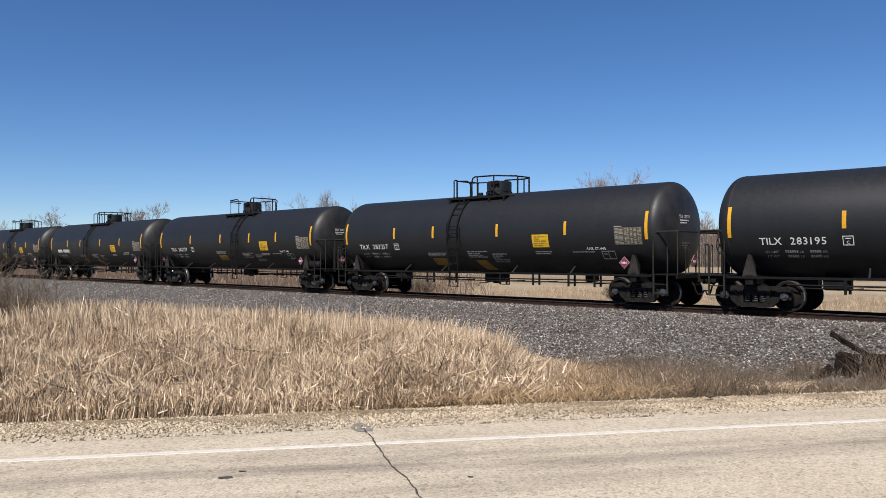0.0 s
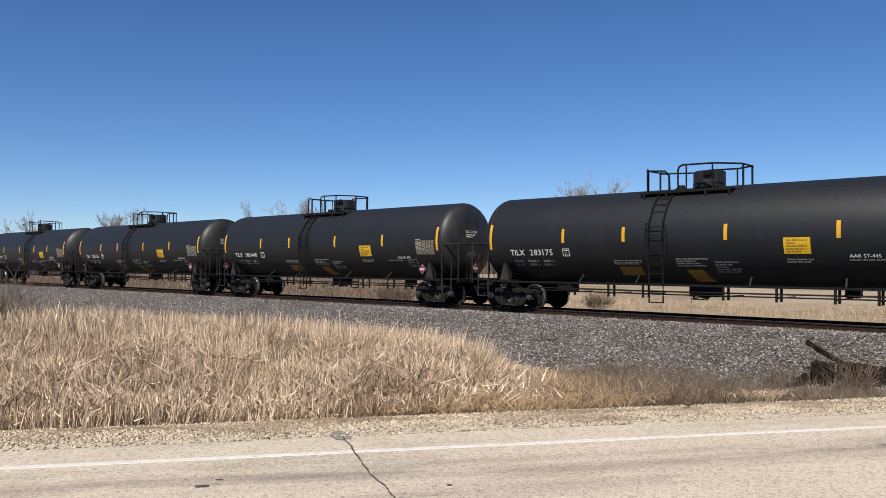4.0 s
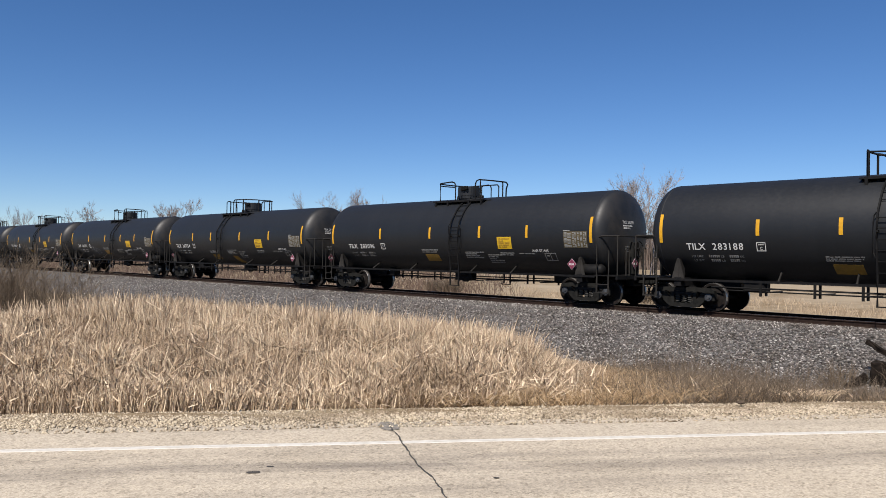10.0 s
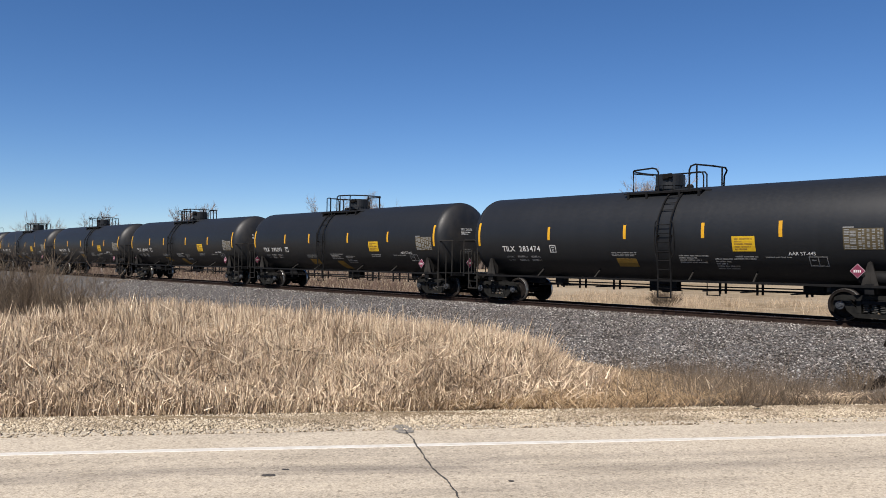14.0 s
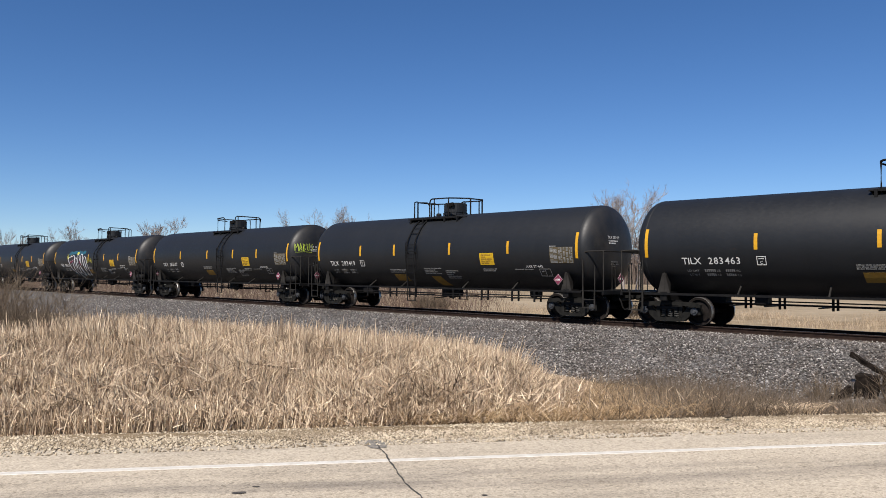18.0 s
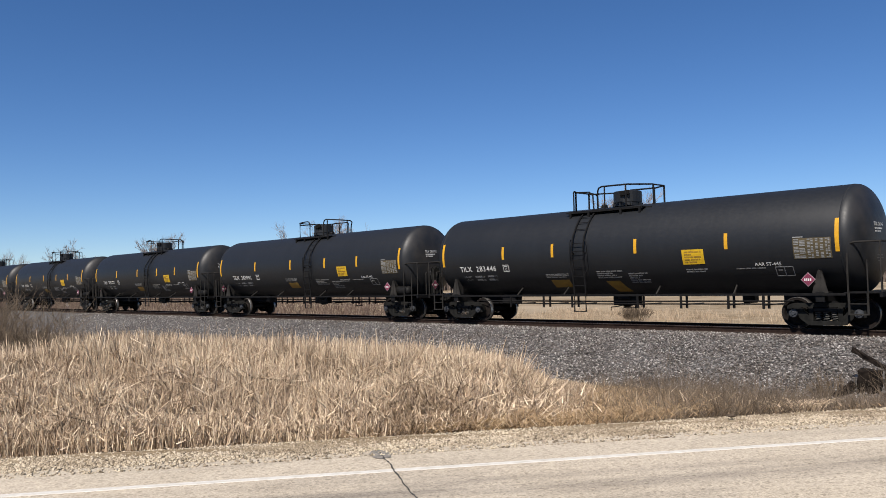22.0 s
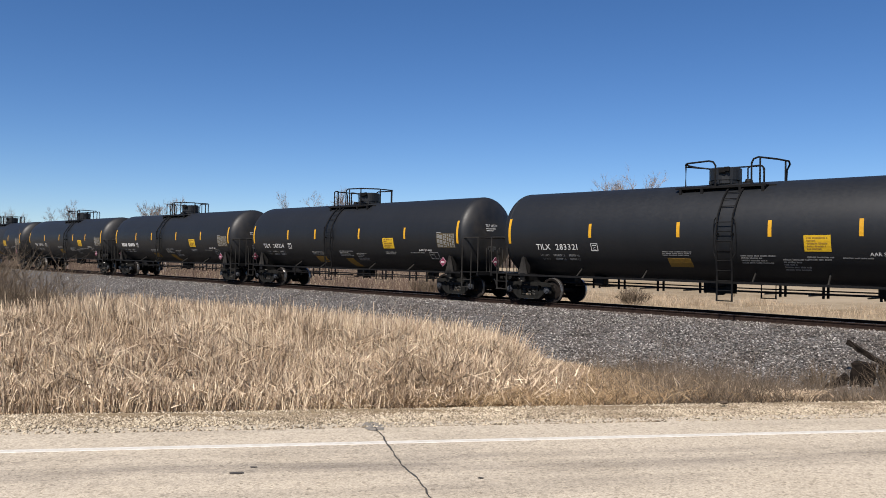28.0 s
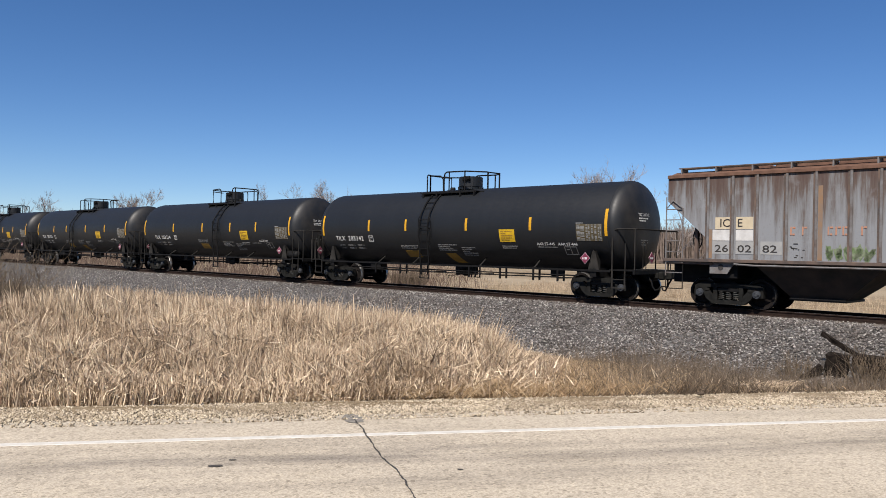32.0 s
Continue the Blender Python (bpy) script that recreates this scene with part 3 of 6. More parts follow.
def make_marks(car, typ):
    """Stripes, panels and stencils on the near side and the near head."""
    xs = (-4.44, -2.09, 1.33, 4.47) if typ == "A" else (-4.02, -0.68, 2.24, 4.72)
    for x, z0, z1 in [(-7.66, 2.19, 3.11), (7.66, 2.19, 3.11)] + [(x, 2.39, 2.87) for x in xs]:
        bm = bmesh.new()
        decal(bm, x - 0.055, x + 0.055, z0, z1, 0.006, 0.0)
        part("reflective_stripe", bm, YELLOW, car)
    bm = bmesh.new()
    wx = 3.00 if typ == "A" else 3.20
    decal(bm, wx, wx + 0.73, 1.97, 2.43)
    panel = part("warning_panel", bm, PANEL, car, "bright yellow warning panel")
    bm = bmesh.new()
    bars(bm, wx + 0.08, wx + 0.66, 2.00, 2.39, 5, (0.95, 0.5, 1.0, 0.9, 0.7), 3, 0.010)
    tagged(part("panel_lettering", bm, OCHRE, panel), kind="stuff")
    bm = bmesh.new()
    bars(bm, wx + 0.05, wx + 0.78, 1.70, 1.84, 2, (1.0, 0.9), 5)
    tagged(part("stencil_line", bm, FADED, car, "small white stencilled line"), kind="stuff")
    x0 = -6.66 if typ == "A" else -6.30
    for z, word, a in ((1.735, "LD LMT", 0.0), (1.605, "LT WT", 0.05)):
        tank_text("weight_word", word, x0 + a, z, 0.068, FADED, car, 0.40 - 1.2 * a)
        tank_text("weight_word", "LB", x0 + 0.98, z, 0.068, FADED, car, 0.11)
        tank_text("weight_word", "KG", x0 + 1.60, z, 0.068, FADED, car, 0.12)
        bm = bmesh.new()
        for b, k in ((0.58 + a, 6 if a == 0 else 5), (1.26, 5)):
            for i in range(k):
                decal(bm, x0 + b + i * 0.062, x0 + b + i * 0.062 + 0.042, z, z + 0.066)
        tagged(part("weight_stencil", bm, FADED, car, "small white stencilled weights"), kind="stuff")
    # consolidated table by the end stripe
    bm = bmesh.new()
    decal(bm, 6.46, 7.50, 2.02, 2.60)
    table = part("data_table", bm, DARKPLATE, car, "dark data table with pale rows")
    bm = bmesh.new()
    for k in range(13):
        z = 2.04 + k * 0.0425
        for a, b in ((6.49, 6.62), (6.64, 6.80), (6.86, 6.94), (6.96, 7.02), (7.08, 7.15), (7.21, 7.29), (7.35, 7.40), (7.42, 7.47)):
            if (k * 7 + int(a * 10)) % 5:
                decal(bm, a, b, z, z + 0.026, 0.010)
    decal(bm, 6.46, 6.75, 2.62, 2.65)
    tagged(part("table_lettering", bm, FADED, table), kind="stuff")
    # small boxed letter beside the number
    bm = bmesh.new()
    bx = -4.50 if typ == "A" else -4.02
    for a, b, c, d in ((0, 0.28, 0, 0.02), (0, 0.28, 0.24, 0.26), (0, 0.02, 0.02, 0.24), (0.26, 0.28, 0.02, 0.24), (0.06, 0.22, 0.18, 0.20)):
        decal(bm, bx + a, bx + b, 1.93 + c, 1.93 + d)
    part("inspection_box", bm, WHITE, car)
    tank_text("inspection_letter", "C", bx + 0.10, 1.97, 0.09, WHITE, car)
    # ochre placards by the ladder
    px = -2.40 if typ == "A" else -1.14
    up = 0.0 if typ == "A" else 0.15
    bm = bmesh.new()
    decal(bm, px, px + 0.80, 1.30 + up, 1.57 + up, 0.006, -0.02)
    part("ochre_placard", bm, OCHRE, car)
    bm = bmesh.new()
    bars(bm, px - 0.16, px + 0.86, 1.64 + up, 1.80 + up, 3, (1.0, 1.0, 0.9), 11)
    tagged(part("placard_lettering", bm, FADED, car), kind="stuff")
    qx = -0.14 if typ == "A" else 1.50
    if typ == "A":
        bm = bmesh.new()
        decal(bm, qx + 0.24, qx + 0.80, 1.12, 1.50, 0.006, -0.20)
        part("olive_placard", bm, OCHRE, car)
    bm = bmesh.new()
    bars(bm, qx - 0.20, qx + 0.86, 1.58, 1.86, 4, (1.0, 0.6, 0.75, 0.9), 13)
    tagged(part("caution_lettering", bm, FADED, car), kind="stuff")
    bm = bmesh.new()
    bars(bm, qx + 1.05, qx + 1.80, 1.40, 1.76, 5, (1.0, 0.7, 0.5, 1.0, 0.95), 17)
    tagged(part("caution_lettering", bm, FADED, car), kind="stuff")
    # maker's standards, test box
    bm = bmesh.new()
    bars(bm, 4.70 - 0.5 * (typ == "B"), 5.6 - 0.6 * (typ == "B"), 1.76, 1.82, 1, (1.0,), 19)
    tagged(part("test_line", bm, FADED, car), kind="stuff")
    bm = bmesh.new()
    for a, b, c, d in ((0, 0.52, 0, 0.02), (0, 0.52, 0.26, 0.28), (0, 0.02, 0.02, 0.26), (0.50, 0.52, 0.02, 0.26), (0.25, 0.27, 0.02, 0.26), (0.08, 0.20, 0.16, 0.19)):
        tb = 5.86 if typ == "A" else 5.46
        decal(bm, tb + a, tb + b, 1.54 + c, 1.54 + d)
    part("test_box", bm, FADED, car)
    # hazard diamonds: on the bracket at the side and at the end
    for at, nrm in ((Vector((6.84, -1.54, 1.43)), 0), (Vector((8.76, -0.45, 1.48)), 90)):
        m = pose(*at, 0, 0, nrm)
        bm = bmesh.new()
        prism(bm, [(-0.20, 0), (0, -0.20), (0.20, 0), (0, 0.20)], -0.006, 0.006, m)
        bmesh.ops.recalc_face_normals(bm, faces=bm.faces)
        d = part("hazard_placard", bm, PLACARDEDGE, car, "faded red diamond hazard placard")
        bm = bmesh.new()
        prism(bm, [(-0.182, 0.0), (0, -0.182), (0.182, 0.0), (0, 0.182)], -0.010, -0.006, m)
        bmesh.ops.recalc_face_normals(bm, faces=bm.faces)
        part("placard_field", bm, CARDRED, d)
        bm = bmesh.new()
        for k in range(4):
            box(bm, -0.10 + k * 0.052, -0.07 + k * 0.052, -0.014, -0.010, -0.04, 0.03, 0, m)
        tagged(part("placard_code", bm, WHITE, d), kind="stuff")
    # stencils on the near head
    r = random.Random(4)
    for z, h, y0, y1 in ((2.80, 0.045, -0.56, -0.02), (2.72, 0.045, -0.54, -0.16), (2.06, 0.035, -0.40, -0.06), (1.98, 0.035, -0.40, 0.0), (1.90, 0.035, -0.34, -0.1)):
        bm = bmesh.new()
        y = y0
        while y < y1:
            w = r.uniform(0.03, 0.08)
            vs = [bm.verts.new(head_point(*q, 0.008)) for q in ((y, z), (y + w, z), (y + w, z + h), (y, z + h))]
            bm.faces.new(vs)
            y += w + 0.02
        tagged(part("head_stencil", bm, WHITE if z > 2.5 else FADED, car), kind="stuff")


def head_text(text, y, z, width, height, car):
    """White figures across the near head."""
    vs, fs, w = number_outline(text) if text.isdigit() else letters(text, 1.0)
    me = mesh_from("head_number", [head_point(y + vx * width / w, z + vz * height, 0.008) for vx, vz in vs], fs)
    return part_of("head_number", me, WHITE, car)


def head_seam(car, e):
    """The weld round the tank where a head joins the barrel, its highlight painted in."""
    bm = bmesh.new()
    x = HALF_CYL - 0.02
    lathe(bm, [(RT - 0.01, x - 0.04), (RT + 0.003, x - 0.025), (RT + 0.004, x), (RT + 0.001, x + 0.025), (RT - 0.02, x + 0.04)], 56, pose(0, 0, ZC, 0, 90 * e))
    part("head_seam", bm, SEAMGLINT, car, "", True)


def make_tank_car(typ):
    car = new("tank_car")
    prof = shell_profile()
    bm = bmesh.new()
    full = [(r, -x) for r, x in prof[::-1]]
    full += [(RT, -5.1), (RT, 0.0), (RT, 5.1)]
    full += prof
    full = [q for i, q in enumerate(full) if i == 0 or q != full[i - 1]]
    lathe(bm, full, 56, pose(0, 0, ZC, 0, 90))
    bmesh.ops.recalc_face_normals(bm, faces=bm.faces)
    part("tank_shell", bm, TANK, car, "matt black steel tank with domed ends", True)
    for e in (-1, 1):
        head_seam(car, e)
    m = FLIP if typ == "B" else Matrix()
    make_running_gear(car, m, typ)
    for e in (-1, 1):
        make_truck(car, e * TRUCK_X)
    make_marks(car, typ)
    return tagged(car, "black steel tank car with yellow reflective stripes, rolling on the rails", "tank car", "tank cars of the train")


# ---- ground, road, track ----
TOE, SHOULDER = 5.5, 1.95        # ballast, from the track's middle
DITCH = -1.36


def ground_height(x, y):
    """Height of the bare ground in the plan."""
    rd = x * RN.x + y * RN.y - LINE_OFF            # past the edge line
    lat = x * V.x + y * V.y - LAT                  # past the track's middle
    near = DITCH * smooth(rd, 1.55, 5.2)
    wob = 0.06 * np.sin(x * 0.9 + 1.3 * np.sin(y * 0.7)) * smooth(rd, 2.0, 5.0)
    far = -1.25 + 0.0 * x
    k = smooth(lat, -3.0, 4.0)
    return np.where(rd < 1.2, -0.045, (near + wob) * (1 - k) + far * k - 0.03)


def axis(fine, reach, n):
    a = np.linspace(-fine, fine, n)
    g = fine * (reach / fine) ** (np.linspace(0, 1, 26)[1:])
    return np.concatenate([-g[::-1], a, g])


def build_ground():
    gx, gy = axis(30.0, 3000.0, 121), axis(40.0, 3000.0, 161)
    X, Y = np.meshgrid(gx, gy, indexing="ij")
    Z = ground_height(X, Y)
    n, m = X.shape
    idx = np.arange(n * m).reshape(n, m)
    q = np.stack([idx[:-1, :-1], idx[1:, :-1], idx[1:, 1:], idx[:-1, 1:]], -1).reshape(-1, 4)
    me = quads_mesh("ground", np.stack([X, Y, Z], -1).reshape(-1, 3), q)
    ob = part_of("ground", me, GROUND)
    for p in me.polygons:
        p.use_smooth = True
    return tagged(ob, "dry winter ground of tan earth and thatch", "ground", kind="structure")


def road_pose(along, off, z):
    return RD * along + RN * (LINE_OFF + off) + Vector((0, 0, z))


def build_road():
    bm = bmesh.new()
    for a0 in range(-120, 120, 6):
        vs = [bm.verts.new(road_pose(a, o, 0.0)) for a, o in ((a0, -7.6), (a0 + 6, -7.6), (a0 + 6, 0.84), (a0, 0.84))]
        bm.faces.new(vs)
        lo = [bm.verts.new(road_pose(a, 0.90, -0.09)) for a in (a0 + 6, a0)]
        bm.faces.new((vs[3], vs[2], lo[0], lo[1]))
    bmesh.ops.remove_doubles(bm, verts=bm.verts, dist=0.001)
    road = part("road", bm, ROAD)
    tagged(road, "sun-bleached pale asphalt road with a white edge line", "road", kind="structure")
    bm = bmesh.new()
    n0, w = 60, 0.046
    rows = [[bm.verts.new(road_pose(-120 + 4 * i, o, z)) for o, z in ((-w, -0.003), (-w + 0.004, 0.004), (w - 0.004, 0.004), (w, -0.003))] for i in range(n0 + 1)]
    for p, q in zip(rows, rows[1:]):
        for k in range(3):
            bm.faces.new((p[k], q[k], q[k + 1], p[k + 1]))
    part("edge_line", bm, LINEPAINT, road, "worn white edge line")
    # gravel shoulder
    bm = bmesh.new()
    for a0 in range(-60, 60, 1):
        r = [bm.verts.new(road_pose(a, o, z)) for a, o, z in ((a0, 0.80, -0.02), (a0 + 1, 0.80, -0.02), (a0 + 1, 1.75, -0.05), (a0, 1.75, -0.05))]
        bm.faces.new(r)
        r2 = [bm.verts.new(road_pose(a, 2.1, -0.16)) for a in (a0 + 1, a0)]
        bm.faces.new((r[3], r[2], r2[0], r2[1]))
    bmesh.ops.remove_doubles(bm, verts=bm.verts, dist=0.001)
    sh = part("gravel_shoulder", bm, GRAVEL)
    tagged(sh, "pale crushed limestone shoulder along the road", "gravel shoulder", kind="structure")
    return road


def build_track():
    # ballast bed
    S0, S1 = -60, 400
    prof = [(-TOE - 0.5, DITCH - 0.12), (-TOE, DITCH + 0.05), (-SHOULDER, -0.24), (-1.35, -0.19), (1.35, -0.19), (SHOULDER, -0.24), (TOE, DITCH + 0.1), (TOE + 0.5, DITCH - 0.1)]
    ss = np.concatenate([np.arange(S0, 60, 0.5), np.arange(60, S1 + 1, 5)])
    sub = []
    for (a, za), (b, zb) in zip(prof, prof[1:]):
        for k in range(6):
            sub.append((a + (b - a) * k / 6, za + (zb - za) * k / 6))
    sub.append(prof[-1])
    rng = np.random.default_rng(5)
    verts = []
    for s in ss:
        for a, z in sub:
            verts.append(on_track(s, a, z + rng.uniform(-0.02, 0.02)))
    n = len(sub)
    idx = np.arange(len(ss) * n).reshape(len(ss), n)
    q = np.stack([idx[:-1, :-1], idx[:-1, 1:], idx[1:, 1:], idx[1:, :-1]], -1).reshape(-1, 4)
    me = quads_mesh("ballast_bed", verts, q[:, ::-1])
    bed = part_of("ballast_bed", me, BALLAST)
    tagged(bed, "raised bed of grey crushed stone ballast", "ballast", kind="structure")
    for side in (-1, 1):
        bm = bmesh.new()
        sec = [(-0.07, -0.172), (0.07, -0.172), (0.07, -0.16), (0.012, -0.14), (0.010, -0.05), (0.036, -0.035), (0.036, -0.006), (0.030, 0.0), (-0.030, 0.0), (-0.036, -0.006),
               (-0.036, -0.035), (-0.010, -0.05), (-0.012, -0.14), (-0.07, -0.16)]
        rows = [[bm.verts.new(on_track(s, side * 0.755 + a, z)) for a, z in sec] for s in (S0, S1)]
        for i in range(len(sec)):
            f = bm.faces.new((rows[0][i], rows[0][(i + 1) % len(sec)], rows[1][(i + 1) % len(sec)], rows[1][i]))
            f.material_index = 1 if i == 7 else 0
        bmesh.ops.recalc_face_normals(bm, faces=bm.faces)
        ob = part("rail", bm, RAILSTEEL)
        ob.data.materials.append(RAILTOP)
        tagged(ob, "rusty steel rail with a worn bright top", "rail", "rails of the track", "structure")


# ---- plants and stones ----
def ribbons(name, base, tip, bend, width, mat, segs=3):
    """Many thin blades in one mesh: base and tip points, a sideways bend, a width each."""
    n = len(base)
    d = tip - base
    side = np.cross(d, np.random.default_rng(len(name)).normal(size=(n, 3)))
    side /= np.linalg.norm(side, axis=1, keepdims=True) + 1e-9
    vs = []
    for k in range(segs + 1):
        f = k / segs
        c = base + d * f + bend * (f * f)
        w = width[:, None] * (1 - 0.75 * f)
        vs += [c - side * w, c + side * w]
    verts = np.stack(vs, 1).reshape(-1, 3)
    stride = 2 * (segs + 1)
    off = (np.arange(n) * stride)[:, None, None]
    q = np.array([[2 * k, 2 * k + 1, 2 * k + 3, 2 * k + 2] for k in range(segs)])[None]
    me = quads_mesh(name, verts, (off + q).reshape(-1, 4))
    return part_of(name, me, mat)


def plan_rd(x, y):
    return x * RN.x + y * RN.y - LINE_OFF


def plan_lat(x, y):
    return x * V.x + y * V.y - LAT


def canopy(x, y):
    """Top of the standing reeds: an uneven spread that falls away to the track and to the crossing."""
    r = x / np.maximum(y, 0.5)
    m = np.interp(r, [-0.63, -0.53, -0.48, -0.40, -0.33, -0.255, -0.185, -0.11, -0.04, 0.02, 0.065, 0.085, 0.105, 0.17, 0.24, 0.31, 0.38, 0.45],
                  [0.066, 0.064, 0.054, 0.054, 0.0605, 0.0655, 0.070, 0.076, 0.0825, 0.089, 0.098, 0.108, 0.122, 0.126, 0.129, 0.132, 0.140, 0.144])
    rd = plan_rd(x, y)
    cap = np.interp(rd, [1.6, 2.2, 3.2, 5.0, 7.5, 12.0], [0.12, 0.27, 0.36, 0.44, 0.52, 0.60])
    lump = 0.34 * (patch(x, y, 1.7, 2.3) - 0.55) + 0.24 * (patch(y, x, 3.3, 4.1) - 0.5)
    return np.minimum(1.6 - np.hypot(x, y) * m, cap + lump * smooth(rd, 1.5, 2.6))


def ditch_points(n, rng, x0, x1, y0, y1, rd0=1.72, toe=0.15):
    x, y = rng.uniform(x0, x1, n), rng.uniform(y0, y1, n)
    keep = (plan_rd(x, y) > rd0 + rng.uniform(0, 0.25, n)) & (plan_lat(x, y) < -TOE + toe)
    return x[keep], y[keep]


def patch(x, y, a=0.55, b=0.8):
    return 0.5 + 0.5 * np.sin(a * x + 1.7 * np.sin(b * y + 0.4)) * np.cos(b * y - 0.9 * np.sin(a * x * 1.3))


def build_reeds():
    rng = np.random.default_rng(11)
    # standing stalks
    px, py = [], []
    for n, box_ in ((78000, (-7.5, 4.5, 7.5, 14.0)), (70000, (-14, 5, 13.0, 24.0)), (42000, (-40, 0, 20.0, 50.0))):
        x, y = ditch_points(n, rng, *box_)
        px.append(x)
        py.append(y)
    x, y = np.concatenate(px), np.concatenate(py)
    r, rd = x / y, plan_rd(x, y)
    back, front = 1 - smooth(r, 0.03, 0.118), 1 - smooth(r, -0.26, 0.0)
    stand = front + (back - front) * smooth(rd, 2.6, 5.0)
    keep = rng.uniform(0, 1, len(x)) < np.clip(stand * (1.05 - 0.75 * patch(x, y, 1.3, 1.9)), 0.006, 1) * np.where(r > 0.27, 0.0, 1.0)
    x, y = x[keep], y[keep]
    g, top = ground_height(x, y), canopy(x, y)
    n = len(x)
    room = np.clip(top - g, 0.25, 2.1)
    tall = room * np.clip(rng.normal(0.84, 0.17, n), 0.40, 1.08)
    tall += np.where(rng.uniform(0, 1, n) < 0.05, rng.uniform(0.05, 0.26, n), 0.0) * smooth(plan_rd(x, y), 3.0, 6.0)
    h = np.minimum(tall, np.clip(rng.normal(0.86, 0.24, n), 0.2, 1.5))
    base = np.stack([x, y, g + tall - h], -1)
    sway = 0.26 * np.stack([patch(x, y, 0.8, 1.1) - 0.35, patch(y, x, 0.9, 0.7) - 0.6], -1)
    lean = (rng.normal(0, 0.17, (n, 2)) + sway) * h[:, None]
    tip = base + np.stack([lean[:, 0], lean[:, 1], h], -1)
    bend = np.stack([rng.normal(0, 0.09, n) * h, rng.normal(0, 0.07, n) * h, -np.abs(rng.normal(0, 0.04, n)) * h], -1)
    ob = ribbons("reed_stalks", base, tip, bend, np.clip(rng.gamma(4.0, 0.0016, n), 0.0028, 0.0115) * np.clip(y / 11, 0.75, 1.4), STRAW, 2)
    tagged(ob, "dense stand of dry straw-coloured cattail reeds in the ditch", "reeds", kind="stuff")
    # broken, leaning and fallen leaves between them
    px, py = [], []
    for m, box_ in ((170000, (-7.5, 5.5, 7.5, 14.0)), (70000, (-14, 5, 13.0, 24.0))):
        x, y = ditch_points(m, rng, *box_)
        px.append(x)
        py.append(y)
    x, y = np.concatenate(px), np.concatenate(py)
    keep = rng.uniform(0, 1, len(x)) < np.clip(1.1 * (1 - smooth(x / y, -0.06, 0.22)) ** 1.5 * (1.1 - 0.6 * patch(x, y, 1.1, 1.6)), 0.006, 1)
    x, y = x[keep], y[keep]
    g = ground_height(x, y)
    room = np.clip(canopy(x, y) - g, 0.1, 2.0)
    n = len(x)
    up = 1 - rng.uniform(0, 1, n) ** 1.3
    z0 = g + np.maximum(room - 0.75, 0) + np.minimum(room, 0.75) * up * 0.82
    ln = np.clip(rng.gamma(3.2, 0.105, n), 0.08, 0.70) * np.clip(room / 0.9, 0.35, 1.1)
    az = rng.uniform(0, math.tau, n)
    el = rng.normal(0.95 + 0.28 * up, 0.34, n)
    base = np.stack([x, y, z0], -1)
    tip = base + np.stack([np.cos(az) * np.cos(el), np.sin(az) * np.cos(el), np.sin(el)], -1) * ln[:, None]
    tip[:, 2] = np.minimum(tip[:, 2], np.maximum(canopy(x, y), z0 + 0.05))
    tip[:, 2] = np.maximum(tip[:, 2], g + 0.03)
    bad = plan_rd(tip[:, 0], tip[:, 1]) < 1.62
    tip[bad, :2] = 2 * base[bad, :2] - tip[bad, :2]
    bend = np.stack([np.zeros(n), np.zeros(n), -rng.uniform(0.0, 0.25, n) * ln], -1)
    wide = np.clip(rng.gamma(4.0, 0.0015, n), 0.0024, 0.010)
    # old: low leaves, browned and darkened; shade within the stand painted in
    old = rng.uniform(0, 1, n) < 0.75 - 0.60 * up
    ob = ribbons("reed_litter", base[old], tip[old], bend[old], wide[old], SHADESTRAW, 1)
    tagged(ob, "brown reed leaves matted low in the stand, darkened for shade", "reeds", kind="stuff")
    old = ~old
    ob = ribbons("reed_leaves", base[old], tip[old], bend[old], wide[old], STRAW, 1)
    tagged(ob, "fallen and broken dry reed leaves between the stalks", "reeds", kind="stuff")


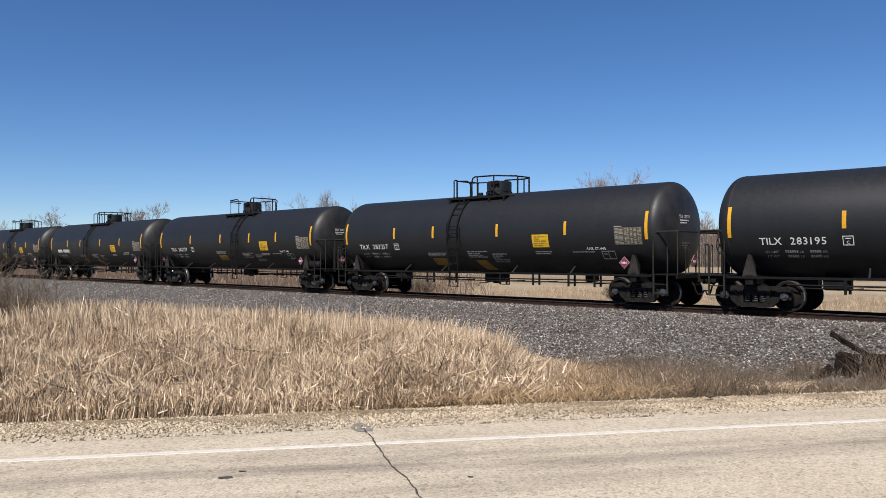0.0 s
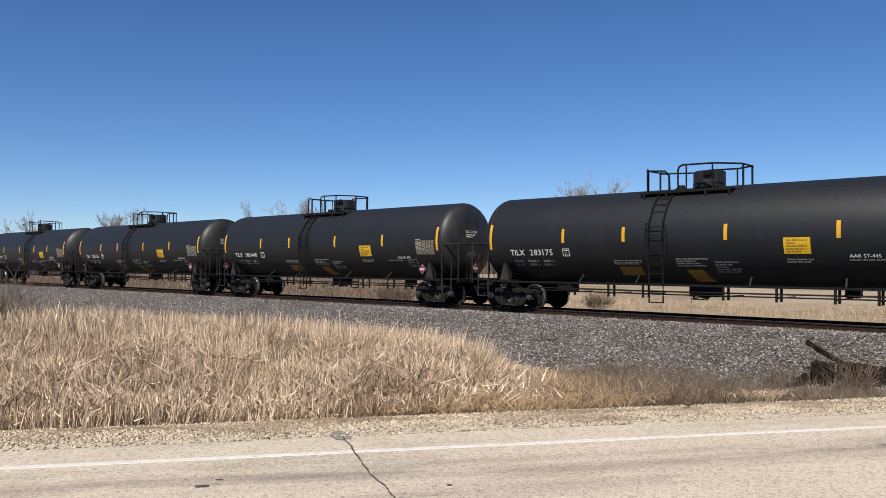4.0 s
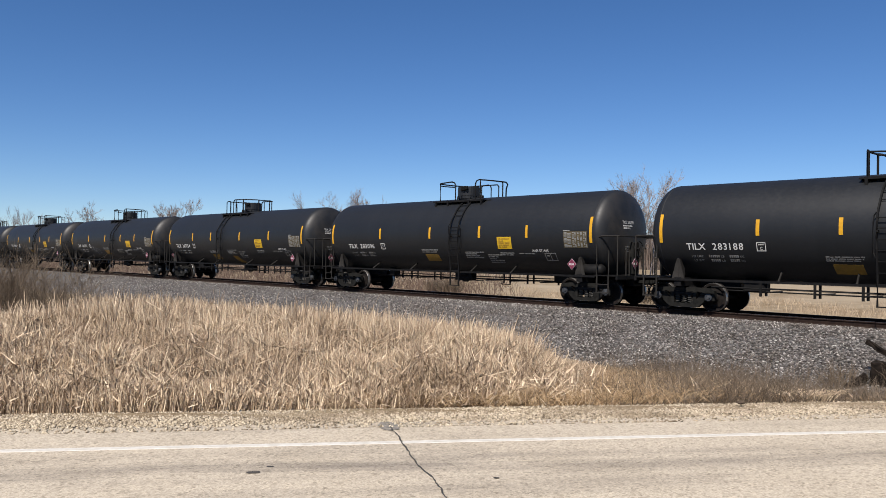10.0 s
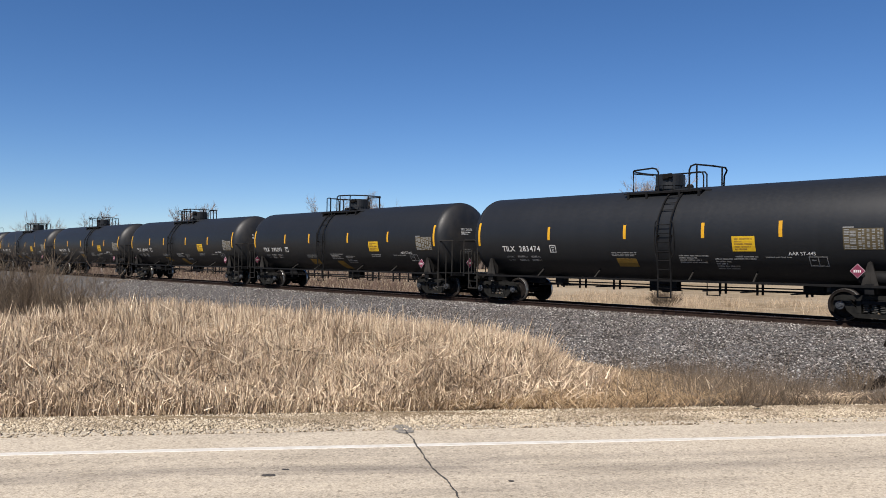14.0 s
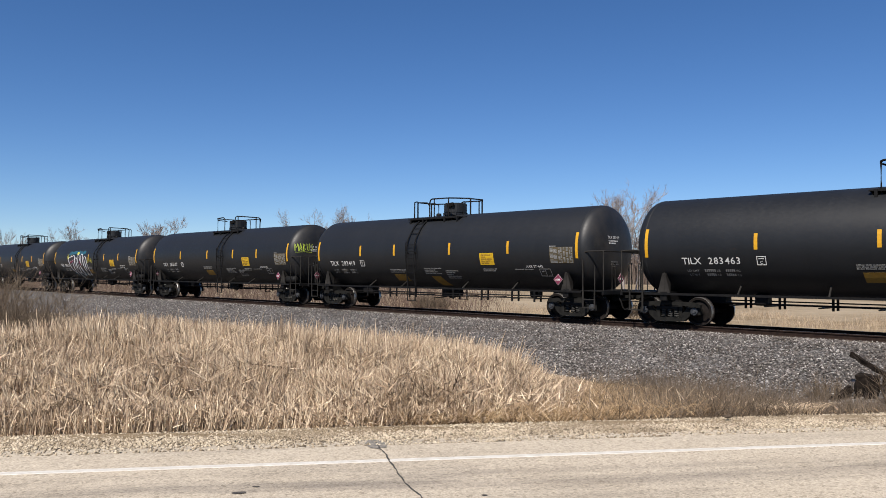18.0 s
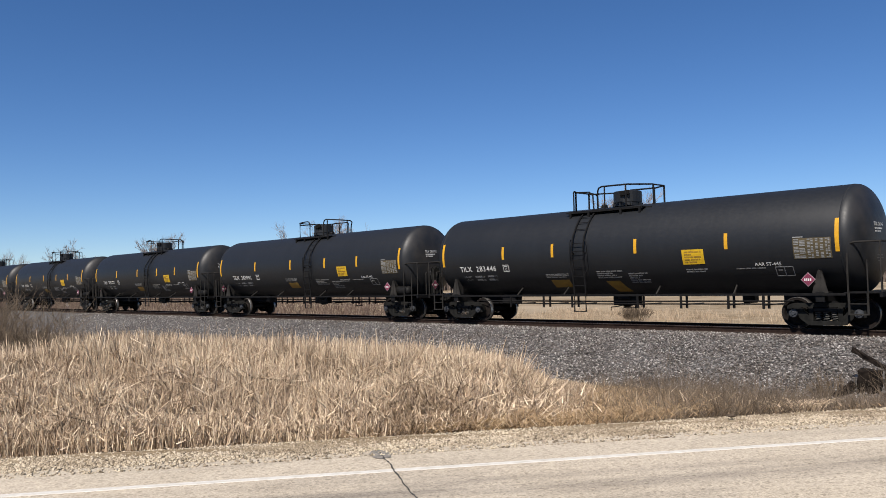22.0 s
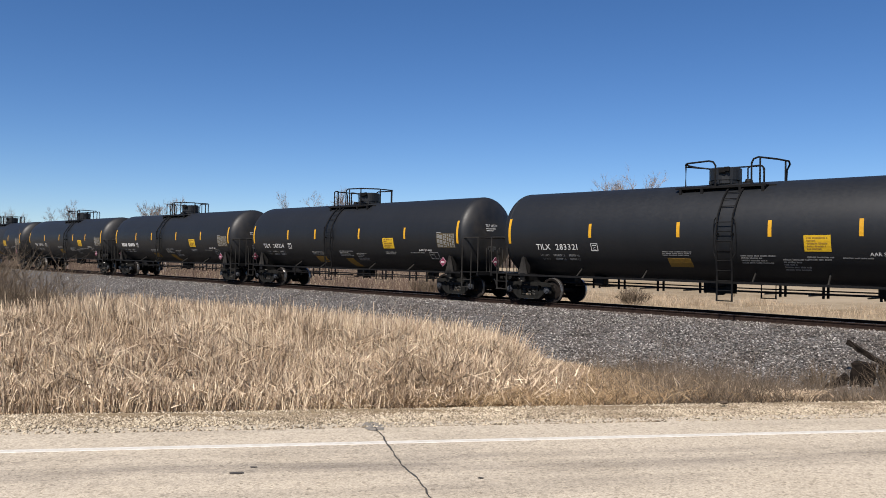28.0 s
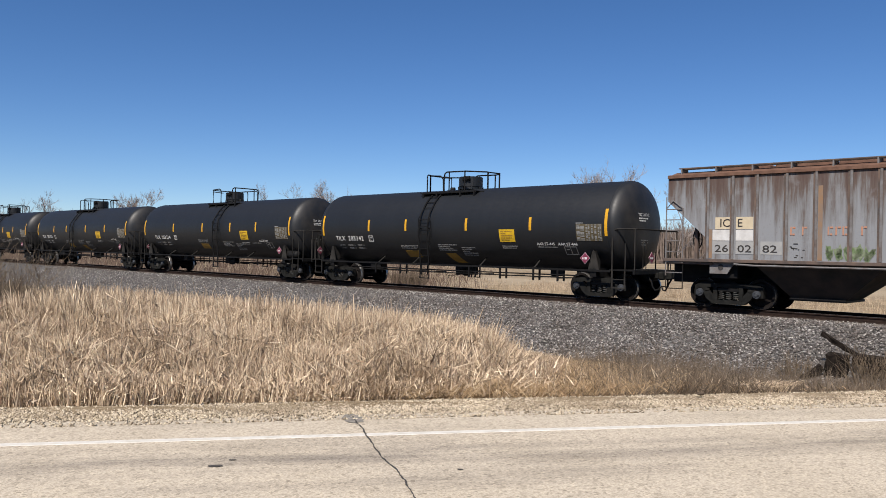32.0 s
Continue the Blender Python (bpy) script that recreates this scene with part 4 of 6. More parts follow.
def build_thatch():
    """Fine matted rusty grass at the foot of the ditch, brown twiggy weeds towards the crossing."""
    rng = np.random.default_rng(21)
    x, y = ditch_points(210000, rng, -4, 9, 7.5, 22, 1.62, 0.1)
    r = x / y
    w = smooth(r, -0.24, -0.02) * (1 - 0.95 * smooth(r, 0.20, 0.40))
    keep = rng.uniform(0, 1, len(x)) < np.clip(w * (0.35 + 0.65 * patch(x, y, 0.9, 0.7)), 0.0, 1)
    x, y = x[keep], y[keep]
    g = ground_height(x, y)
    room = np.clip(canopy(x, y) - g, 0.10, 0.9)
    n = len(x)
    az = rng.uniform(0, math.tau, n)
    h = room * rng.uniform(0.3, 0.95, n)
    z0 = g - 0.02 + room * rng.uniform(0, 0.45, n)
    h = np.maximum(g + h - z0, 0.06)
    base = np.stack([x, y, z0], -1)
    tip = base + np.stack([np.cos(az) * h * 0.7, np.sin(az) * h * 0.7, h], -1)
    bend = np.stack([np.cos(az) * h * 0.5, np.sin(az) * h * 0.5, -h * rng.uniform(0.2, 0.7, n)], -1)
    ob = ribbons("matted_grass", base, tip, bend, rng.uniform(0.002, 0.0042, n), RUSTGRASS, 2)
    tagged(ob, "matted fine rust-brown grass beside the reeds", "grass", kind="stuff")
    x, y = ditch_points(210000, rng, 0.5, 15, 8, 22, 1.62, 0.9)
    r = x / y
    lat = plan_lat(x, y)
    keep = rng.uniform(0, 1, len(x)) < np.maximum(smooth(r, 0.12, 0.32), smooth(r, 0.0, 0.1) * smooth(lat, -TOE - 2.5, -TOE - 0.5)) * (0.25 + 0.75 * patch(x, y, 1.7, 1.4)) * (1 - smooth(lat, -TOE, -TOE + 0.9))
    x, y = x[keep], y[keep]
    g = ground_height(x, y)
    lat = plan_lat(x, y)
    g = np.where(lat > -TOE, DITCH + 0.05 + (lat + TOE) * 0.30, g)
    n = len(x)
    h = np.clip(canopy(x, y) - g + 0.10, 0.20, 0.70) * np.clip(rng.gamma(3.0, 0.26, n), 0.22, 1.35)
    az, el = rng.uniform(0, math.tau, n), rng.uniform(0.45, 1.4, n)
    base = np.stack([x, y, g - 0.02], -1)
    tip = base + np.stack([np.cos(az) * np.cos(el), np.sin(az) * np.cos(el), np.sin(el)], -1) * h[:, None]
    bend = rng.normal(0, 0.20, (n, 3)) * h[:, None]
    ob = ribbons("brown_weeds", base, tip, bend, rng.uniform(0.0022, 0.0045, n), TWIG, 2)
    tagged(ob, "low brown twiggy weeds along the foot of the ballast", "weeds", kind="stuff")
    # pale tussocks on the road's edge
    tx = [(3.98, 9.88), (4.12, 9.93), (4.26, 9.98)]
    B, T, D = [], [], []
    for cx, cy in tx:
        m = 130
        az, h = rng.uniform(0, math.tau, m), rng.uniform(0.18, 0.34, m)
        rr = np.abs(rng.normal(0, 0.12, m))
        bx, by = cx + rr * np.cos(az), cy + rr * np.sin(az)
        b = np.stack([bx, by, ground_height(bx, by) - 0.02], -1)
        t = b + np.stack([np.cos(az) * h * 0.45, np.sin(az) * h * 0.45, h * 1.15], -1)
        B.append(b)
        T.append(t)
        D.append(np.stack([np.cos(az) * h * 0.35, np.sin(az) * h * 0.35, -h * 0.60], -1))
    ob = ribbons("grass_tussocks", np.concatenate(B), np.concatenate(T), np.concatenate(D), np.full(len(tx) * 130, 0.0042), STRAW)
    tagged(ob, "pale drooping tussocks of dry grass by the shoulder", "grass", kind="stuff")


def stones(name, pts, size, mat, seed):
    """Loose stones in one mesh: squashed, turned six-cornered lumps."""
    rng = np.random.default_rng(seed)
    n = len(pts)
    dirs = np.array([[1, 0, 0], [0, 1, 0], [-1, 0, 0], [0, -1, 0], [0, 0, 1], [0, 0, -0.6]], float)
    v = dirs[None] * (size[:, None, None] * rng.uniform(0.55, 1.25, (n, 6, 1)))
    v += rng.normal(0, 0.22, (n, 6, 3)) * size[:, None, None]
    a = rng.uniform(0, math.tau, n)
    c, s = np.cos(a)[:, None], np.sin(a)[:, None]
    v = np.stack([v[..., 0] * c - v[..., 1] * s, v[..., 0] * s + v[..., 1] * c, v[..., 2] * 0.75], -1) + pts[:, None, :]
    f = np.array([[0, 1, 4], [1, 2, 4], [2, 3, 4], [3, 0, 4], [1, 0, 5], [2, 1, 5], [3, 2, 5], [0, 3, 5]])
    faces = (np.arange(n) * 6)[:, None, None] + f[None]
    me = bpy.data.meshes.new(name)
    me.vertices.add(n * 6)
    me.vertices.foreach_set("co", v.astype(np.float32).ravel())
    me.loops.add(n * 24)
    me.loops.foreach_set("vertex_index", faces.astype(np.int32).ravel())
    me.polygons.add(n * 8)
    me.polygons.foreach_set("loop_start", np.arange(0, n * 24, 3, dtype=np.int32))
    me.update(calc_edges=True)
    return part_of(name, me, mat)


def build_stones():
    rng = np.random.default_rng(31)
    # ballast: face towards the road and the shoulder by the near rail
    n = 82000
    s = np.where(rng.uniform(0, 1, n) < 0.72, rng.uniform(-6, 26, n), rng.uniform(26, 62, n))
    a = rng.uniform(-TOE - 0.35, -0.85, n)
    z = np.interp(a, [-TOE - 0.5, -TOE, -SHOULDER, -1.35], [DITCH - 0.05, DITCH + 0.05, -0.24, -0.19])
    z = np.where(a > -1.4, -0.20, z)
    pts = np.outer(s, np.array(U)) + np.outer(a + LAT, np.array(V))
    pts[:, 2] = z + rng.uniform(-0.01, 0.03, n)
    ob = stones("ballast_stones", pts, rng.uniform(0.019, 0.044, n), STONE, 3)
    tagged(ob, "loose grey crushed ballast stones", "stones", kind="stuff")
    # limestone chips on the shoulder
    n = 40000
    al = rng.uniform(-7, 9.5, n)
    off = np.clip(rng.normal(1.30, 0.32, n), 0.62, 2.0)
    pts = np.outer(al, np.array(RD)) + np.outer(off + LINE_OFF, np.array(RN))
    pts[:, 2] = np.interp(off, [0.62, 0.84, 0.9, 1.75, 2.1], [0.003, 0.003, -0.02, -0.048, -0.15])
    ob = stones("shoulder_gravel", pts, rng.uniform(0.006, 0.023, n), CHIP, 4)
    tagged(ob, "pale limestone chips along the road's edge", "gravel", kind="stuff")


def grow(rng, start, way, length, radius, depth, out, spread=0.55, droop=0.0):
    """A limb with its side shoots, as (points, radius) runs."""
    pts, d = [start], way.copy()
    steps = 3
    for k in range(steps):
        d = d + rng.normal(0, 0.10, 3)
        d[2] += 0.05 - droop
        d /= np.linalg.norm(d)
        pts.append(pts[-1] + d * length / steps)
    out.append((pts, radius, depth))
    if depth <= 0:
        return
    kids = rng.integers(5, 8)
    for k in range(kids):
        f = rng.uniform(0.35, 1.0)
        i = min(int(f * steps), steps - 1)
        p = pts[i] + (pts[i + 1] - pts[i]) * (f * steps - i)
        w = d + rng.normal(0, spread, 3)
        w[2] = abs(w[2]) * 0.8 + 0.25
        w /= np.linalg.norm(w)
        grow(rng, p, w, length * rng.uniform(0.42, 0.64), radius * 0.52, depth - 1, out, spread, droop)


def limbs_mesh(name, runs, sides, mat, parent):
    """Round limbs from runs of equally many points."""
    P = np.array([p for p, r, d in runs])
    R = np.array([r for p, r, d in runs])
    n, m = P.shape[:2]
    D = np.empty_like(P)
    D[:, 1:-1] = P[:, 2:] - P[:, :-2]
    D[:, 0], D[:, -1] = P[:, 1] - P[:, 0], P[:, -1] - P[:, -2]
    D /= np.linalg.norm(D, axis=2, keepdims=True) + 1e-9
    A = np.cross(D, np.array([0.3, 0.9, 0.2]))
    A /= np.linalg.norm(A, axis=2, keepdims=True) + 1e-9
    B = np.cross(D, A)
    rad = R[:, None] * (1 - 0.6 * np.arange(m) / (m - 1))[None]
    th = np.arange(sides) * math.tau / sides
    verts = P[:, :, None] + (A[:, :, None] * np.cos(th)[:, None] + B[:, :, None] * np.sin(th)[:, None]) * rad[:, :, None, None]
    i, k = np.meshgrid(np.arange(m - 1), np.arange(sides), indexing="ij")
    k2 = (k + 1) % sides
    q = np.stack([i * sides + k, i * sides + k2, (i + 1) * sides + k2, (i + 1) * sides + k], -1).reshape(-1, 4)
    quads = (np.arange(n) * m * sides)[:, None, None] + q[None]
    return part_of(name, quads_mesh(name, verts.reshape(-1, 3), quads.reshape(-1, 4)), mat, parent)


def bare_tree(at, height, seed, stems=1, twig=0.0125, depth=4):
    rng = np.random.default_rng(seed)
    tree = new("bare_tree")
    tree.location = at
    runs = []
    for k in range(stems):
        w = np.array([rng.normal(0, 0.16), rng.normal(0, 0.16), 1.0])
        grow(rng, np.array([k * 0.5 - (stems - 1) * 0.25, 0, -0.1]), w / np.linalg.norm(w), height * 0.50, height * 0.0085, depth, runs, 0.55)
    zmax = max(p[-1][2] for p, r, d in runs)
    runs = [([q * np.array([1, 1, height / zmax]) for q in p], max(r, twig), d) for p, r, d in runs]
    limbs_mesh("trunk", [q for q in runs if q[2] >= depth - 1], 6, BARK, tree)
    limbs_mesh("crown", [q for q in runs if q[2] < depth - 1], 3, BARK, tree)
    return tagged(tree, "leafless grey-brown tree standing beyond the field", "tree", "bare trees behind the track")


def build_trees():
    # bearing from straight ahead (right is positive), distance, height, stems, seed, branchings
    rows = [(-30.5, 150, 10.4, 1, 100, 3), (-29.6, 140, 9.8, 1, 101, 3), (-26.4, 135, 11.2, 2, 102, 4), (-20.4, 128, 11.8, 2, 103, 4), (-10.4, 150, 15.2, 2, 104, 4),
            (-8.0, 146, 15.8, 2, 106, 4), (-6.6, 148, 14.4, 2, 108, 4), (10.4, 126, 16.4, 2, 109, 4), (11.6, 124, 18.4, 2, 110, 4), (12.6, 128, 15.6, 2, 105, 4),
            (16.8, 118, 13.0, 1, 111, 4), (18.6, 122, 10.0, 1, 112, 4)]
    for b, dist, h, stems, seed, depth in rows:
        a = radians(b)
        bare_tree((math.sin(a) * dist, math.cos(a) * dist, -1.3), h, seed, stems, 0.02 if depth == 3 else 0.013, depth)


def shrub(name, at, height, width, seed, stems, mat, label, depth=2, twig=0.004):
    rng = np.random.default_rng(seed)
    ob = new(name)
    ob.location = at
    runs = []
    for k in range(stems):
        a = rng.uniform(0, math.tau)
        w = np.array([math.cos(a) * width * rng.uniform(0.1, 0.7), math.sin(a) * width * rng.uniform(0.1, 0.7), 1.0])
        b = np.array([math.cos(a) * 0.35 * width * rng.uniform(0, 1), math.sin(a) * 0.35 * width * rng.uniform(0, 1), -0.05])
        grow(rng, b, w / np.linalg.norm(w), height * rng.uniform(0.45, 0.75), 0.010, depth, runs, 0.42)
    runs = [(p, max(r, twig), d) for p, r, d in runs]
    tagged(limbs_mesh("main_stem", [q for q in runs if q[2] == depth], 4, mat, ob), kind="stuff")
    tagged(limbs_mesh("twig_crown", [q for q in runs if q[2] < depth], 3, mat, ob), kind="stuff")
    return tagged(ob, label, "shrub")


def build_shrubs():
    shrub("bare_shrub", (-13.6, 22.0, -1.35), 2.9, 1.2, 5, 46, BUSH, "leafless tan-brown shrub at the edge of the reeds", 2, 0.005)
    shrub("bare_shrub", (-14.9, 22.6, -1.35), 3.0, 1.1, 6, 44, BUSH, "leafless tan-brown shrub at the edge of the reeds", 2, 0.005)
    shrub("bare_shrub", (-12.3, 22.0, -1.35), 2.1, 1.3, 8, 36, BUSH, "low leafless brown shrub beside a taller one", 2, 0.005)
    shrub("bare_shrub", (-11.2, 21.4, -1.35), 1.5, 1.5, 9, 30, BUSH, "low leafless brown shrub beside a taller one", 2, 0.005)
    shrub("bare_shrub", (-10.7, 18.9, -1.35), 2.9, 1.3, 12, 60, BUSH, "leafless tan-brown shrub standing among the reeds", 2, 0.0045)
    shrub("bare_shrub", (-9.3, 17.8, -1.35), 2.35, 1.4, 14, 50, BUSH, "low leafless tan-brown shrub standing among the reeds", 2, 0.0045)
    for i, (b, dist, h) in enumerate(((12.5, 50.0, 1.3), (-1.6, 54.0, 1.6), (-2.4, 57.0, 1.4))):
        a = radians(b)
        shrub("field_shrub", (math.sin(a) * dist, math.cos(a) * dist, -1.3), h, 1.2, 40 + i, 30, TWIG, "small leafless shrub in the field beyond the track", 2, 0.009)


def build_far_field():
    rng = np.random.default_rng(51)
    # tan reeds beyond the track
    n = 110000
    s = rng.uniform(-30, 62, n)
    a = 10.5 + 24 * rng.uniform(0, 1, n) ** 1.4 + 1.3 * np.sin(s * 0.21) + 0.9 * np.sin(s * 0.53)
    keep = rng.uniform(0, 1, n) < (0.04 + 0.96 * smooth(patch(s, a, 0.75, 0.5), 0.3, 0.7)) * smooth((s * U.x + (a + LAT) * V.x) / (s * U.y + (a + LAT) * V.y), 0.02, 0.14)
    s, a = s[keep], a[keep]
    n = len(s)
    base = np.outer(s, np.array(U)) + np.outer(a + LAT, np.array(V))
    base[:, 2] = -1.3
    h = rng.uniform(0.15, 0.75, n) * (0.35 + 0.75 * patch(s, a, 1.1, 0.8))
    tip = base + np.stack([rng.normal(0, 0.30, n) * h, rng.normal(0, 0.30, n) * h, h], -1)
    ob = ribbons("far_reeds", base, tip, rng.normal(0, 0.07, (n, 3)), rng.uniform(0.005, 0.011, n), FARSTRAW, 2)
    tagged(ob, "band of dry tan reeds in the field behind the track", "reeds", kind="stuff")
    # rusty brush farther out
    n = 70000
    s, a = 15 + 235 * rng.uniform(0, 1, n) ** 1.6, 10 + 70 * rng.uniform(0, 1, n) ** 1.4
    r = (s * U.x + (a + LAT) * V.x) / (s * U.y + (a + LAT) * V.y)
    keep = rng.uniform(0, 1, n) < (1 - smooth(r, -0.06, 0.10)) * (0.4 + 0.6 * patch(s, a, 0.4, 0.7))
    s, a = s[keep], a[keep]
    n = len(s)
    base = np.outer(s, np.array(U)) + np.outer(a + LAT, np.array(V))
    base[:, 2] = -1.3
    h = rng.uniform(0.35, 1.3, n)
    tip = base + np.stack([rng.normal(0, 0.3, n), rng.normal(0, 0.3, n), h], -1)
    ob = ribbons("far_brush", base, tip, rng.normal(0, 0.2, (n, 3)), rng.uniform(0.010, 0.030, n), FARBRUSH, 2)
    tagged(ob, "rusty brown marsh brush in the distance", "brush", kind="stuff")
    # far woods all round behind the field
    n = 100000
    b = rng.uniform(-0.75, 0.95, n)
    dist = rng.uniform(255, 330, n)
    low = 0.72 + 0.28 * np.sin(b * 23) * np.sin(b * 57 + 1)
    amp = np.where(b > 0.12, 1.0, np.interp(b, [-0.75, -0.1, 0.12], [0.45, 0.5, 1.0]))
    base = np.stack([np.sin(b) * dist, np.cos(b) * dist, np.full(n, -1.4)], -1)
    h = (11.0 + 1.8 * low) * amp * np.clip(rng.normal(0.82, 0.13, n), 0.3, 1.05)
    tip = base + np.stack([rng.normal(0, 0.5, n), rng.normal(0, 0.5, n), h], -1)
    ob = ribbons("far_woods", base, tip, rng.normal(0, 0.3, (n, 3)), rng.uniform(0.07, 0.20, n), WOODS, 1)
    tagged(ob, "far leafless grey-brown woods along the horizon", "woods", kind="stuff")


def old_timbers():
    """Rotten ties dumped at the foot of the ballast."""
    def tie(size, m, label):
        bm = bmesh.new()
        box(bm, -size[0] / 2, size[0] / 2, -size[1] / 2, size[1] / 2, -size[2] / 2, size[2] / 2, 0.015)
        bmesh.ops.subdivide_edges(bm, edges=[e for e in bm.edges if e.calc_length() > size[0] * 0.6], cuts=5)
        r = random.Random(int(size[0] * 100))
        for v in bm.verts:
            v.co += Vector((r.uniform(-0.02, 0.02), r.uniform(-0.025, 0.025), r.uniform(-0.025, 0.025)))
        ob = part("old_crosstie", bm, CREOSOTE)
        ob.matrix_world = m
        return tagged(ob, label, "crosstie", "discarded crossties")
    # where they lie: s along the track, off from its middle
    at = on_track(6.12, -4.62, -0.44)
    tie((0.95, 0.13, 0.10), pose(at.x, at.y, at.z, 0, 30, TURN), "broken dark crosstie leaning on a timber block")
    at = on_track(6.12, -4.85, -0.95)
    tie((0.46, 0.36, 0.62), pose(at.x, at.y, at.z, 4, 4, TURN + 10), "short rotten timber block at the ballast's foot")
    at = on_track(4.62, -4.62, -0.78)
    tie((2.4, 0.24, 0.24), pose(at.x, at.y, at.z, 0, 2, TURN + 3), "long weathered crosstie lying along the ballast")
    at = on_track(5.2, -4.75, -1.02)
    tie((0.5, 0.30, 0.44), pose(at.x, at.y, at.z, 0, -6, TURN + 20), "stub of a rotten crosstie under a longer one")
    at = on_track(6.6, -5.15, -1.12)
    tie((0.6, 0.16, 0.14), pose(at.x, at.y, at.z, 0, -35, TURN + 30), "splintered end of a crosstie in the weeds")
    shrub("dead_weed", tuple(on_track(5.3, -5.15, -1.34)), 1.15, 0.8, 61, 34, BUSH, "dry grey-brown weed growing against the old timbers", 1, 0.004)
    shrub("dead_weed", tuple(on_track(4.2, -5.2, -1.34)), 0.95, 0.8, 62, 34, BUSH, "dry grey-brown weed growing against the old timbers", 1, 0.004)
    shrub("dead_weed", tuple(on_track(6.9, -5.3, -1.36)), 0.8, 0.8, 63, 30, BUSH, "dry grey-brown weed growing against the old timbers", 1, 0.004)


def stroke(bm, pts, width, lift, closed=False, place=wrapped):
    """A painted line of some width on the tank's side, through (x, z) points."""
    pts = [Vector(p) for p in pts]
    if closed:
        pts = pts + [pts[0]]
    fine = [pts[0]]
    for a, b in zip(pts, pts[1:]):
        k = max(1, int((b - a).length / 0.12))
        fine += [a.lerp(b, i / k) for i in range(1, k + 1)]
    prev = None
    for i, p in enumerate(fine):
        a, b = fine[max(i - 1, 0)], fine[min(i + 1, len(fine) - 1)]
        if closed and i in (0, len(fine) - 1):
            a, b = fine[-2], fine[1]
        d = (b - a)
        n = Vector((-d.y, d.x)).normalized() * width / 2
        row = [bm.verts.new(place(*(p + n), lift)), bm.verts.new(place(*(p - n), lift))]
        if prev:
            bm.faces.new((prev[0], prev[1], row[1], row[0]))
        prev = row
    bmesh.ops.recalc_face_normals(bm, faces=bm.faces)


# ---- covered hopper at the end of the tank cars ----
def mat_hopper():
    m = material("hopper_paint", (0.45, 0.44, 0.43), 0.75)
    v = coords(m, world=False)
    streak = noise_tex(m, coords(m, (3.2, 1.0, 0.30), world=False), 1.5, 7, 0.65)
    blot = noise_tex(m, v, 1.2, 5)
    fine = noise_tex(m, v, 16, 5)
    sep = m.node_tree.nodes.new("ShaderNodeSeparateXYZ")
    link(m, v, sep.inputs[0])
    hi = m.node_tree.nodes.new("ShaderNodeMapRange")
    hi.inputs[1].default_value, hi.inputs[2].default_value, hi.inputs[3].default_value, hi.inputs[4].default_value = 2.4, 4.1, -0.07, 0.20
    link(m, sep.outputs[2], hi.inputs[0])
    add = m.node_tree.nodes.new("ShaderNodeMath")
    add.operation = "ADD"
    link(m, streak, add.inputs[0])
    link(m, hi.outputs[0], add.inputs[1])
    c = ramp(m, add.outputs[0], [(0.43, (0.175, 0.18, 0.19)), (0.56, (0.128, 0.124, 0.125)), (0.65, (0.078, 0.056, 0.047)), (0.78, (0.055, 0.030, 0.023))])
    c = mix(m, c, (0.215, 0.22, 0.23), ramp(m, blot, [(0.58, 0.0), (0.75, 0.6)]))
    c = mix(m, c, (0.072, 0.0396, 0.0274), ramp(m, fine, [(0.60, 0.0), (0.78, 0.5)]))
    paint(m, c)
    bump(m, fine, 0.3, 0.004)
    return m


HOPPER = mat_hopper()
RUST = mat_worn("hopper_rust", (0.0792, 0.0396, 0.0252), (0.137, 0.072, 0.0468), 0.85, 0, 5)
RIBGREY = mat_worn("rib_grey", (0.145, 0.143, 0.145), (0.075, 0.055, 0.045), 0.75, 0, 3)
RIBDARK = mat_worn("rib_dark", (0.05, 0.04, 0.036), (0.12, 0.08, 0.06), 0.8, 0, 3)
CREAM = mat_worn("panel_cream", (0.446, 0.374, 0.259), (0.36, 0.302, 0.216), 0.7, 0, 4)
PALE = mat_worn("panel_white", (0.475, 0.468, 0.454), (0.36, 0.346, 0.331), 0.7, 0, 4)
GREYPATCH = mat_worn("panel_grey", (0.215, 0.215, 0.215), (0.27, 0.265, 0.255), 0.75, 0, 4)
ORANGE = mat_worn("orange_stain", (0.20, 0.115, 0.06), (0.15, 0.12, 0.10), 0.85, 0, 3)
ORANGETAG = mat_worn("orange_spray", (0.36, 0.16, 0.09), (0.26, 0.16, 0.12), 0.8, 0, 9)
GREENTAG = mat_worn("green_spray", (0.075, 0.12, 0.04), (0.19, 0.20, 0.15), 0.8, 0, 7)
# near-black brown, much darker than the rust of the body
DARKRUST = mat_worn("dark_rust", (0.012, 0.010, 0.009), (0.04, 0.026, 0.019), 0.85, 0, 2)
INK = mat_worn("black_stencil", (0.016, 0.014, 0.013), (0.035, 0.030, 0.027), 0.7, 0, 8)


def side_sheet(name, x0, x1, z0, z1, mat, parent, lift, label=""):
    bm = bmesh.new()
    box(bm, x0, x1, -1.555 - lift, -1.555 - lift + 0.006, z0, z1)
    return part(name, bm, mat, parent, label)


def side_text(name, text, x, z, height, mat, parent, lift, width=None):
    vs, fs, w = letters(text, 1.0)
    k = width / w if width else height
    return part_of(name, mesh_from(name, [(x + a * k, -1.555 - lift, z + b * height) for a, b in vs], fs), mat, parent)


